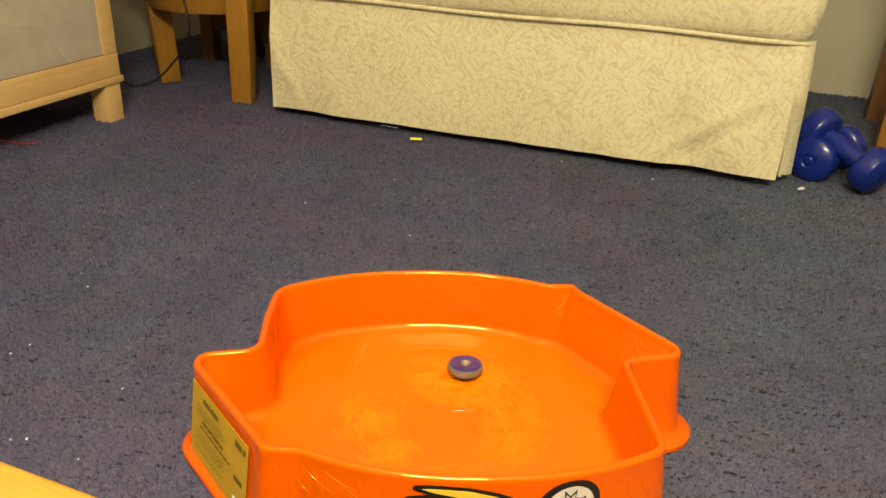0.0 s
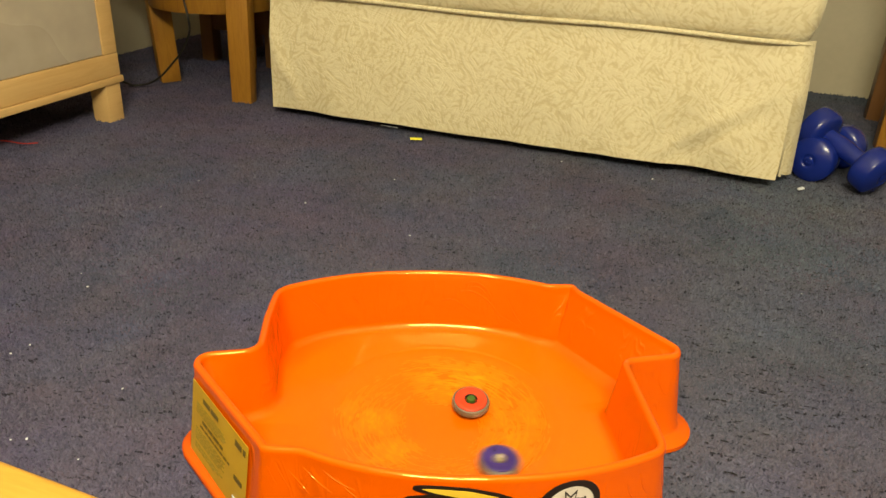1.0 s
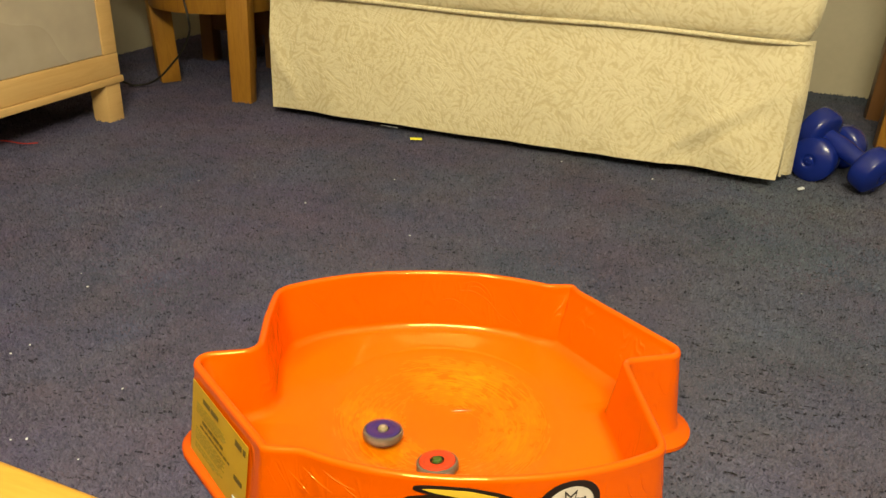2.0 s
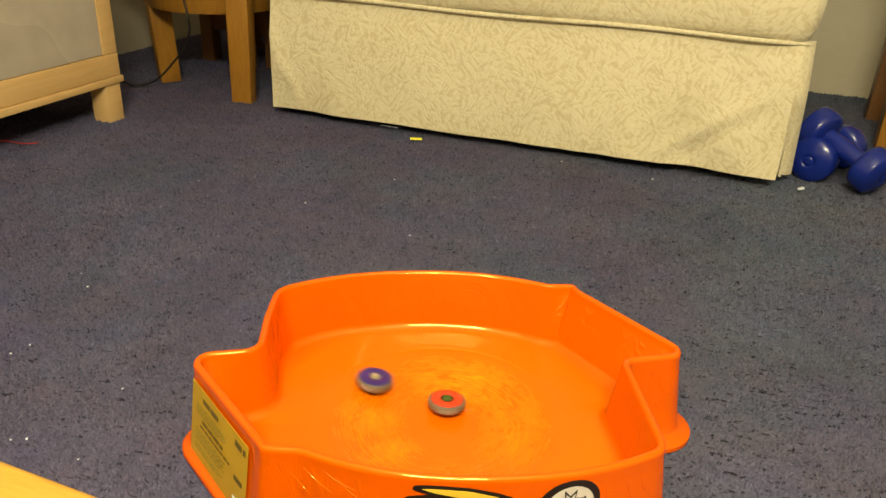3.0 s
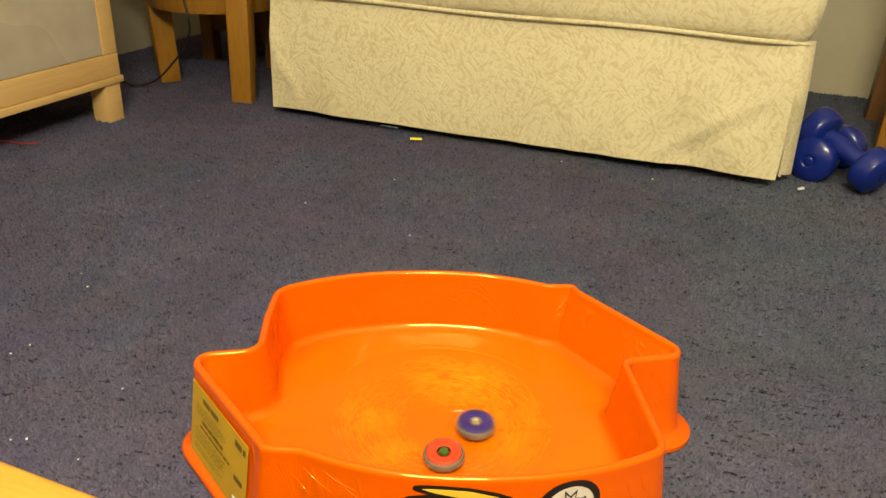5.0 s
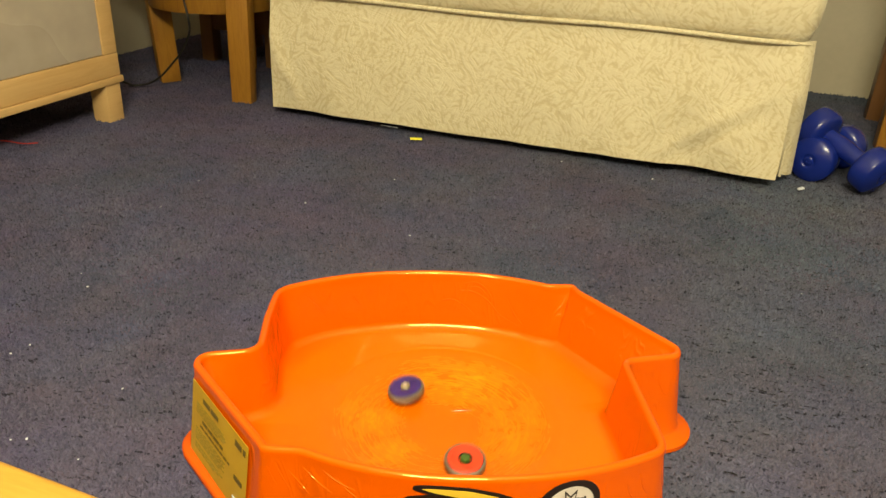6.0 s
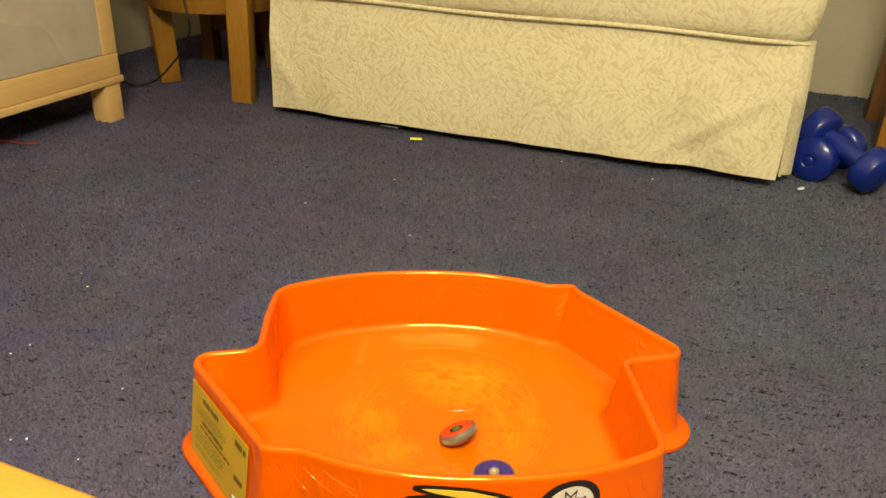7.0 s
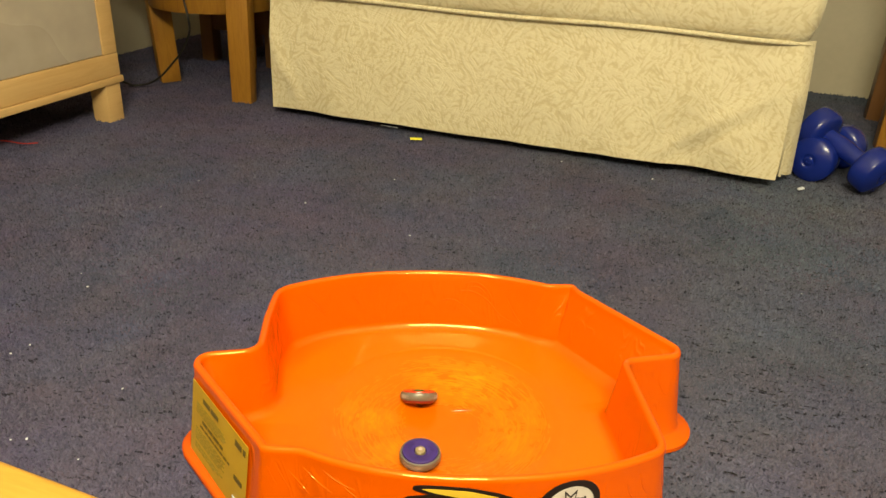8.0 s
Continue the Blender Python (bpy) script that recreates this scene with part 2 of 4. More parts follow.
BLUE_DARK = plain("dark_purple_plastic", (0.0252, 0.013, 0.0936), 0.4)
GLOSSY = plain("polished_orange_plastic", (0.69, 0.11, 0.002), 0.10, 0.04, 30.0, 0.0, 0.0, 0.9)
RED_DARK = plain("dark_red_plastic", (0.20, 0.018, 0.010), 0.4, 0.15, 300.0)
# near-black, stands for the shade down in the pile's partings
PARTING_SHADE = plain("pile_parting_shade", (0.007, 0.007, 0.010), 0.95, 0.3, 60.0)
LINT = plain("white_lint", (0.60, 0.63, 0.70), 0.9)
RED_STRING = plain("red_thread", (0.324, 0.0144, 0.0108), 0.8)


# ---- mesh helpers ----
def mesh_of(name, bm, material, smooth=40.0):
    me = bpy.data.meshes.new(name)
    bmesh.ops.recalc_face_normals(bm, faces=bm.faces)
    lim = radians(smooth)
    for f in bm.faces:
        f.smooth = True
    for e in bm.edges:
        if len(e.link_faces) == 2 and e.calc_face_angle(0.0) > lim:
            e.smooth = False
    bm.to_mesh(me)
    bm.free()
    me.materials.append(material)
    return me


def part(name, bm, material, parent, label="", at=None, smooth=40.0):
    ob = new(name, mesh_of(name, bm, material, smooth))
    ob.parent = parent
    if at is not None:
        ob.matrix_basis = at
    return tagged(ob, label) if label else ob


def thing(name, m, label, category, group="", kind=""):
    ob = new(name)
    ob.empty_display_size = 0.05
    ob.matrix_basis = m
    return tagged(ob, label, category, group, kind)


def solid(name, bm, material, m, label="", category="", group="", kind="", smooth=40.0):
    ob = new(name, mesh_of(name, bm, material, smooth))
    ob.matrix_basis = m
    return tagged(ob, label, category, group, kind)


def box(x0, x1, y0, y1, z0, z1, bevel=0.0, seg=2):
    bm = bmesh.new()
    bmesh.ops.create_cube(bm, size=1.0)
    for v in bm.verts:
        v.co = Vector(((x0 + x1) / 2 + v.co.x * (x1 - x0), (y0 + y1) / 2 + v.co.y * (y1 - y0), (z0 + z1) / 2 + v.co.z * (z1 - z0)))
    if bevel > 0:
        bmesh.ops.bevel(bm, geom=bm.edges[:], offset=bevel, segments=seg, profile=0.6, affect="EDGES")
    return bm


def lathe(profile, n=40):
    """Turn (radius, height) pairs round the z axis; a radius of 0 closes an end."""
    bm = bmesh.new()
    rings = []
    for r, z in profile:
        if r < 1e-6:
            rings.append([bm.verts.new((0, 0, z))])
        else:
            rings.append([bm.verts.new((r * math.cos(2 * math.pi * i / n), r * math.sin(2 * math.pi * i / n), z)) for i in range(n)])
    for a, b in zip(rings, rings[1:]):
        for i in range(n):
            j = (i + 1) % n
            if len(a) == 1 and len(b) == 1:
                continue
            if len(a) == 1:
                bm.faces.new((a[0], b[i], b[j]))
            elif len(b) == 1:
                bm.faces.new((a[i], b[0], a[j]))
            else:
                bm.faces.new((a[i], b[i], b[j], a[j]))
    return bm


def smooth_path(points, steps=8):
    pts = [Vector(p) for p in points]
    ext = [2 * pts[0] - pts[1]] + pts + [2 * pts[-1] - pts[-2]]
    out = []
    for i in range(1, len(ext) - 2):
        p0, p1, p2, p3 = ext[i - 1:i + 3]
        for k in range(steps):
            t = k / steps
            out.append(0.5 * (2 * p1 + (p2 - p0) * t + (2 * p0 - 5 * p1 + 4 * p2 - p3) * t * t + (3 * p1 - p0 - 3 * p2 + p3) * t ** 3))
    out.append(pts[-1])
    return out


def tube(path, radius, n=8):
    bm = bmesh.new()
    rings = []
    for i, p in enumerate(path):
        d = (path[min(i + 1, len(path) - 1)] - path[max(i - 1, 0)]).normalized()
        up = Vector((0, 0, 1)) if abs(d.z) < 0.9 else Vector((1, 0, 0))
        u = d.cross(up).normalized()
        w = u.cross(d)
        r = radius(i / (len(path) - 1)) if callable(radius) else radius
        rings.append([bm.verts.new(p + r * (u * math.cos(2 * math.pi * k / n) + w * math.sin(2 * math.pi * k / n))) for k in range(n)])
    for a, b in zip(rings, rings[1:]):
        for k in range(n):
            bm.faces.new((a[k], a[(k + 1) % n], b[(k + 1) % n], b[k]))
    bm.faces.new(rings[0][::-1])
    bm.faces.new(rings[-1])
    return bm


def sheet(fn, nu, nv, thick):
    """A cloth of some thickness: fn(u, v) gives the face, and the back lies behind it along +y."""
    bm = bmesh.new()
    front = [[bm.verts.new(fn(i / nu, j / nv)) for j in range(nv + 1)] for i in range(nu + 1)]
    back = [[bm.verts.new(Vector(fn(i / nu, j / nv)) + Vector((0, thick, 0))) for j in range(nv + 1)] for i in range(nu + 1)]
    for i in range(nu):
        for j in range(nv):
            bm.faces.new((front[i][j], front[i + 1][j], front[i + 1][j + 1], front[i][j + 1]))
            bm.faces.new((back[i][j], back[i][j + 1], back[i + 1][j + 1], back[i + 1][j]))
    for i in range(nu):
        bm.faces.new((front[i][0], back[i][0], back[i + 1][0], front[i + 1][0]))
        bm.faces.new((front[i][nv], front[i + 1][nv], back[i + 1][nv], back[i][nv]))
    for j in range(nv):
        bm.faces.new((front[0][j], front[0][j + 1], back[0][j + 1], back[0][j]))
        bm.faces.new((front[nu][j], back[nu][j], back[nu][j + 1], front[nu][j + 1]))
    return bm


# ---- the room ----
S0, S1, N0, N1, HIGH = -1.79, 2.3, -1.9, 2.66, 2.4
for nm, dims in (("wall_back", (S0 - 0.12, S1 + 0.12, N1, N1 + 0.12, -0.05, HIGH)),
                 ("wall_front", (S0 - 0.12, S1 + 0.12, N0 - 0.12, N0, -0.05, HIGH)),
                 ("wall_left", (S0 - 0.12, S0, N0, N1, -0.05, HIGH)),
                 ("wall_right", (S1, S1 + 0.12, N0, N1, -0.05, HIGH))):
    solid(nm, box(*dims), WALL, room(0, 0), "plain beige painted wall of the room", "wall", kind="structure")
solid("ceiling", box(S0 - 0.12, S1 + 0.12, N0 - 0.12, N1 + 0.12, HIGH, HIGH + 0.1), CEILING, room(0, 0), "plain off-white ceiling", "ceiling", kind="structure")
solid("floor", box(S0, S1, N0, N1, -0.06, -0.001), CARPET, room(0, 0), "blue-grey cut-pile carpet over the whole floor", "floor", kind="structure")


# ---- the orange arena ----
ARENA = (0.008, 0.673)


def rounded(corners):
    """Outline from (x, y, radius) corners: each corner becomes an arc of seven points, long sides get points between."""
    out = []
    n = len(corners)
    for i in range(n):
        x, y, r = corners[i][:3]
        if r == 0.0:
            out.append((Vector((x, y)), corners[i][3]))
            continue
        p = Vector((x, y))
        a = (Vector(corners[i - 1][:2]) - p).normalized()
        b = (Vector(corners[(i + 1) % n][:2]) - p).normalized()
        half = math.acos(max(-1, min(1, a.dot(b)))) / 2
        d = r / math.tan(half)
        c = p + (a + b).normalized() * (r / math.sin(half))
        s, e = p + a * d - c, p + b * d - c
        turn = math.atan2(s.x * e.y - s.y * e.x, s.dot(e))
        for k in range(7):
            w = turn * k / 6
            q = c + Vector((s.x * math.cos(w) - s.y * math.sin(w), s.x * math.sin(w) + s.y * math.cos(w)))
            out.append((q, corners[i][3]))
    dense = []
    for i, (q, w) in enumerate(out):
        dense.append((q, w))
        q2, w2 = out[(i + 1) % len(out)]
        m = int((q2 - q).length / 0.012)
        for k in range(1, m + 1):
            t = k / (m + 1)
            dense.append((q.lerp(q2, t), (w[0] + (w2[0] - w[0]) * t, w[1] + (w2[1] - w[1]) * t)))
    return dense


def bowed(a, b, sag, t):
    """A point of a long bowed wall between two corners, t from 0 to 1."""
    a, b = Vector(a), Vector(b)
    nrm = Vector((b.y - a.y, a.x - b.x)).normalized()
    return a.lerp(b, t) + nrm * sag * (1 - abs(2 * t - 1) ** 2.3)


BACK_WALL = ((0.122, 0.1665), (-0.203, 0.123), 0.0405)
FRONT_WALL = ((-0.122, -0.1595), (0.199, -0.134), 0.0368)


def arena_outline():
    # counter-clockwise, pocket by pocket: corner, radius, then how far the foot flange and the pocket's ramp reach there
    out = [(0.189, 0.003, 0.010, (1.0, 0.10)), (0.264, 0.021, 0.017, (1.0, 0.50)), (0.162, 0.152, 0.006, (0.3, 0.34)), (0.155, 0.1690, 0.006, (0.08, 0.46)), (0.124, 0.1660, 0.010, (0.0, 0.16))]
    for wall in (BACK_WALL, FRONT_WALL):
        for k in range(2, 29):
            q = bowed(*wall, k / 30)
            out.append((q.x, q.y, 0.0, (0.0, 0.0)))
        out.append((*wall[1], 0.032 if wall is BACK_WALL else 0.022, (0.0, 0.0)))
        if wall is BACK_WALL:
            out += [(-0.2015, 0.060, 0.06, (0.0, 0.0)), (-0.1945, -0.006, 0.016, (0.35, 0.10)), (-0.264, -0.021, 0.017, (0.55, 0.50)), (-0.162, -0.1475, 0.006, (0.4, 0.34)), (-0.154, -0.1590, 0.005, (0.08, 0.40)), (-0.122, -0.1595, 0.012, (0.0, 0.16))]
    return rounded(out)


def dish(r):
    return 0.013 + 0.019 * min(r / 0.135, 1.15) ** 2


DRAFT = 0.128  # how far the outside wall leans for each metre of height


def even_outline(line, step):
    """The same closed outline with points at even steps."""
    run = [0.0]
    for i in range(len(line)):
        run.append(run[-1] + (line[(i + 1) % len(line)][0] - line[i][0]).length)
    count = int(run[-1] / step)
    out, i = [], 0
    for k in range(count):
        at = run[-1] * k / count
        while run[i + 1] < at:
            i += 1
        (q, w), (q2, w2) = line[i], line[(i + 1) % len(line)]
        t = (at - run[i]) / max(1e-9, run[i + 1] - run[i])
        out.append((q.lerp(q2, t), (w[0] + (w2[0] - w[0]) * t, w[1] + (w2[1] - w[1]) * t)))
    return out


def arena_shell():
    line = even_outline(arena_outline(), 0.004)
    n = len(line)
    pts = [q for q, w in line]
    wts = [w for q, w in line]
    nor = []
    for i in range(n):
        t = (pts[(i + 1) % n] - pts[i - 1]).normalized()
        nor.append(Vector((-t.y, t.x)))  # inwards
    for _ in range(3):
        nor = [(nor[i - 1] + 2 * nor[i] + nor[(i + 1) % n]).normalized() for i in range(n)]

    def ring(inset, z, wet=0.0, soft=0.0):
        """The outline moved inwards; soft rounds off its inner corners over that length."""
        row = [pts[i] + nor[i] * (inset + wet * wts[i][0 if wet < 0 else 1]) for i in range(n)]
        if soft:
            g = np.array([(q.x, q.y) for q in row])
            for _ in range(int(2 * (soft / 0.004) ** 2)):
                g = 0.25 * np.roll(g, 1, 0) + 0.5 * g + 0.25 * np.roll(g, -1, 0)
            gap = [Vector(g[i]) - row[i] for i in range(n)]
            fill = np.array([max(0.0, gap[i].dot(nor[i])) for i in range(n)])
            for _ in range(14):
                fill = 0.25 * np.roll(fill, 1) + 0.5 * fill + 0.25 * np.roll(fill, -1)
            row = [row[i] + (gap[i] - nor[i] * gap[i].dot(nor[i])) * 0.6 + nor[i] * float(fill[i]) for i in range(n)]
        return [(q, z) for q in row]

    # the foot flange, then the outside wall, which leans in towards the rim
    rings = [ring(-0.0130, 0.0, -0.0105), ring(-0.0140, 0.003, -0.0135), ring(-0.0140, 0.008, -0.0135), ring(-0.0130, 0.0108, -0.0105), ring(-0.0130, 0.0122, -0.0015),
             ring(-0.0012 - DRAFT * 0.083, 0.0155), ring(-0.0012 - DRAFT * 0.048, 0.050), ring(-0.0012 - DRAFT * 0.010, 0.088), ring(-0.0010, 0.0985)]
    for k in range(11):  # the rolled rim
        w = math.pi * k / 10
        rings.append(ring(0.0030 - 0.0042 * math.cos(w), 0.1050 + 0.0050 * math.sin(w)))
    rings += [ring(0.0076, 0.1010, 0.002), ring(0.0082, 0.090, 0.008, 0.012), ring(0.0091, 0.078, 0.016, 0.018), ring(0.0104, 0.066, 0.024, 0.023), ring(0.0116, 0.054, 0.030, 0.026)]
    for k in range(9):  # the fillet at the foot of the wall
        w = math.pi / 2 * k / 8
        rings.append(ring(0.0122 + 0.0110 * (1 - math.cos(w)), 0.0452 - 0.0110 * math.sin(w), 0.034 + 0.014 * k / 8, 0.028))
    edge = [q for q, z in rings[-1]]
    run = [0.0]
    for i in range(n):
        run.append(run[-1] + max(1e-5, (edge[(i + 1) % n] - edge[i]).length))
    # directions for the round part: the outline's own angles, kept in order where a pocket doubles back
    turn = [math.atan2(edge[0].y, edge[0].x)]
    for i in range(1, n):
        step = math.atan2(edge[i].y, edge[i].x) - turn[-1]
        turn.append(turn[-1] + (step + math.pi) % (2 * math.pi) - math.pi)
    up, down = turn[:], turn[:]
    for i in range(1, n):
        up[i] = max(up[i], up[i - 1])
    for i in range(n - 2, -1, -1):
        down[i] = min(down[i], down[i + 1])
    even = [turn[0] + 2 * math.pi * s / run[-1] for s in run[:n]]
    ways = [0.44 * u + 0.44 * d + 0.12 * e for u, d, e in zip(up, down, even)]
    way = [Vector((math.cos(w), math.sin(w))) for w in ways]
    inner = 0.134

    def lip(d):
        return dish(inner - 0.006) + 0.0004 + 0.0016 * max(0.0, d.y) ** 3

    for t in (0.25, 0.5, 0.75, 0.92, 1.0):
        rings.append([(q.lerp(d * inner, t), 0.0342 + (lip(d) - 0.0342) * t) for q, d in zip(edge, way)])
    for r, k in ((inner - 0.0008, 0.06), (inner - 0.0017, 0.28), (inner - 0.0026, 0.58), (inner - 0.0036, 0.82), (inner - 0.0048, 0.95), (inner - 0.006, 1.0)):
        rings.append([(d * r, lip(d) + (dish(inner - 0.006) - lip(d)) * k) for d in way])
    for r in (0.121, 0.114, 0.106, 0.098, 0.09, 0.08, 0.07, 0.06, 0.05, 0.04, 0.03, 0.02, 0.01):
        rings.append([(d * r, dish(r)) for d in way])
    bm = bmesh.new()
    vs = [[bm.verts.new((q.x, q.y, z)) for q, z in row] for row in rings]
    for a, b in zip(vs, vs[1:]):
        for i in range(n):
            j = (i + 1) % n
            bm.faces.new((a[i], a[j], b[j], b[i]))
    bm.faces.new(vs[-1])
    return bm


def lean(z):
    """How far the outside wall stands out at a height."""
    return 0.0012 + DRAFT * max(0.0, 0.098 - z)


def wall_strip(p0, p1, z0, z1, off=0.0012, nu=24):
    """A sticker laid on a straight run of the arena's outside wall."""
    a, b = Vector(p0), Vector(p1)
    t = (b - a).normalized()
    out = Vector((t.y, -t.x))
    bm = bmesh.new()
    lo = [bm.verts.new((*(a.lerp(b, k / nu) + out * (off + lean(z0))), z0)) for k in range(nu + 1)]
    hi = [bm.verts.new((*(a.lerp(b, k / nu) + out * (off + lean(z1))), z1)) for k in range(nu + 1)]
    for k in range(nu):
        bm.faces.new((lo[k], lo[k + 1], hi[k + 1], hi[k]))
    ext = bmesh.ops.extrude_face_region(bm, geom=bm.faces[:])
    for v in ext["geom"]:
        if isinstance(v, bmesh.types.BMVert):
            v.co += Vector((out.x, out.y, 0)) * 0.0005
    return bm


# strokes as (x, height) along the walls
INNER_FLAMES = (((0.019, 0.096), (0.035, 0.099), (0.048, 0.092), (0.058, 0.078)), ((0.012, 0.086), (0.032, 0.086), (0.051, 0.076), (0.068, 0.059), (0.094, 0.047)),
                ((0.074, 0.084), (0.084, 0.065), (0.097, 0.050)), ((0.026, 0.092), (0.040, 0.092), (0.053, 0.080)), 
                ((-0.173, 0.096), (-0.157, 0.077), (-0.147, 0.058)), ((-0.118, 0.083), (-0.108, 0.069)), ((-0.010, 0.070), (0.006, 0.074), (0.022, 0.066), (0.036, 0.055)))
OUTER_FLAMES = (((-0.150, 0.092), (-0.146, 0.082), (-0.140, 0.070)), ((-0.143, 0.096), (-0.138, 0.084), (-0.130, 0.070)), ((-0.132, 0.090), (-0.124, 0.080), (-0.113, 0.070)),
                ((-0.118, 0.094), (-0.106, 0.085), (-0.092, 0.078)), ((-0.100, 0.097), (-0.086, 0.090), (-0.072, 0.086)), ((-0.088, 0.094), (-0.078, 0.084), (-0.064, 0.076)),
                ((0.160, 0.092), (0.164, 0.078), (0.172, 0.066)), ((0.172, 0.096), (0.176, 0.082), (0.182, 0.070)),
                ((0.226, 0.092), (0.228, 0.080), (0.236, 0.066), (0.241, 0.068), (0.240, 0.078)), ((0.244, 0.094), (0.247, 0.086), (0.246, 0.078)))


def build_arena():
    root = thing("toy_arena", pose(ARENA[0], ARENA[1], 0.0), "glossy orange plastic battle-top arena standing on the carpet", "toy arena")
    bm = arena_shell()
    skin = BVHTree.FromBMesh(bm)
    part("shell", bm, ORANGE, root, "", smooth=50)
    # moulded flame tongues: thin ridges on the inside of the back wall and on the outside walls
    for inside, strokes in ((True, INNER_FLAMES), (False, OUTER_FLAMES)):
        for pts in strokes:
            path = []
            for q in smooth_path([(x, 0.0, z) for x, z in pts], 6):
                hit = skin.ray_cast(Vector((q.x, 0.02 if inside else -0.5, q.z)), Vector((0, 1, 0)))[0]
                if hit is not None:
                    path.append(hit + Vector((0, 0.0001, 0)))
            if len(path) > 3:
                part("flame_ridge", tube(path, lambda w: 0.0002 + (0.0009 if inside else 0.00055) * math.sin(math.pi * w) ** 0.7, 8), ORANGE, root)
    # a short moulded ridge in the dish
    part("mould_mark", tube(smooth_path([(0.010, 0.0293, dish(0.031)), (0.018, 0.0300, dish(0.035)), (0.026, 0.0304, dish(0.040)), (0.035, 0.0306, dish(0.046) - 0.0004)], 6), lambda w: 0.0004 + 0.0012 * math.sin(math.pi * w), 10), GLOSSY, root)
    # the pocket's outside wall carries a yellow label with unreadable print
    d, e = Vector((-0.264, -0.021)), Vector((-0.162, -0.1485))
    t = (e - d).normalized()
    a, b = d + t * 0.028, d + t * 0.155
    lab = part("label", wall_strip(a, b, 0.014, 0.0955), LABEL, root, "yellow printed safety label")
    rnd = random.Random(11)
    for u0, u1, z0, z1, ink in ((0.22, 0.50, 0.083, 0.088, INK), (0.22, 0.60, 0.0600, 0.0630, INK), (0.18, 0.72, 0.0535, 0.0555, INK), (0.80, 0.97, 0.083, 0.089, INK), (0.81, 0.95, 0.047, 0.0520, INK),
                                (0.10, 0.60, 0.0765, 0.0775, INK_FAINT), (0.10, 0.66, 0.0740, 0.0750, INK_FAINT), (0.10, 0.64, 0.0715, 0.0725, INK_FAINT), (0.10, 0.62, 0.0690, 0.0700, INK_FAINT), (0.10, 0.52, 0.0665, 0.0675, INK_FAINT),
                                (0.10, 0.66, 0.0480, 0.0490, INK_FAINT), (0.10, 0.62, 0.0455, 0.0465, INK_FAINT), (0.10, 0.64, 0.0430, 0.0440, INK_FAINT), (0.10, 0.60, 0.0405, 0.0415, INK_FAINT), (0.10, 0.64, 0.0380, 0.0390, INK_FAINT),
                                (0.10, 0.56, 0.0355, 0.0365, INK_FAINT), (0.10, 0.62, 0.0300, 0.0310, INK_FAINT), (0.10, 0.58, 0.0275, 0.0285, INK_FAINT), (0.10, 0.50, 0.0250, 0.0260, INK_FAINT)):
        # a line of print falls into words of uneven length
        at = u0
        while at < u1 - 0.02:
            end = min(u1, at + (z1 - z0) / 0.005 * rnd.uniform(0.06, 0.12) + rnd.uniform(0.02, 0.05))
            part("print_bar", wall_strip(a.lerp(b, at), a.lerp(b, end), z0, z1, 0.002, 3), ink, lab)
            at = end + 0.012 + 2 * (z1 - z0)
    mark = part("print_mark", wall_strip(a.lerp(b, 0.80), a.lerp(b, 0.94), 0.016, 0.028, 0.002, 3), LINT, lab, "white printed square with a blue mark")
    part("print_bar", wall_strip(a.lerp(b, 0.82), a.lerp(b, 0.90), 0.019, 0.025, 0.0028, 3), BLUE_TOP, mark)
    return root


def front_point(x, z, off):
    """A point on the bowed front wall's outside."""
    q = bowed(*FRONT_WALL, (x - FRONT_WALL[0][0]) / (FRONT_WALL[1][0] - FRONT_WALL[0][0]))
    return Vector((q.x, q.y - off - DRAFT * max(0.0, 0.100 - z), z))


def decal(outline, off):
    bm = bmesh.new()
    vs = [bm.verts.new(front_point(x, z, off)) for x, z in outline]
    f = bm.faces.new(vs)
    ext = bmesh.ops.extrude_face_region(bm, geom=[f])
    for v in ext["geom"]:
        if isinstance(v, bmesh.types.BMVert):
            v.co.y -= 0.0004
    bmesh.ops.triangulate(bm, faces=bm.faces[:])
    return bm


def oval(cx, cz, rx, rz, n=26, tip=0.0):
    return [(cx + rx * math.cos(2 * math.pi * k / n) + tip * math.sin(2 * math.pi * k / n), cz + rz * math.sin(2 * math.pi * k / n)) for k in range(n)]


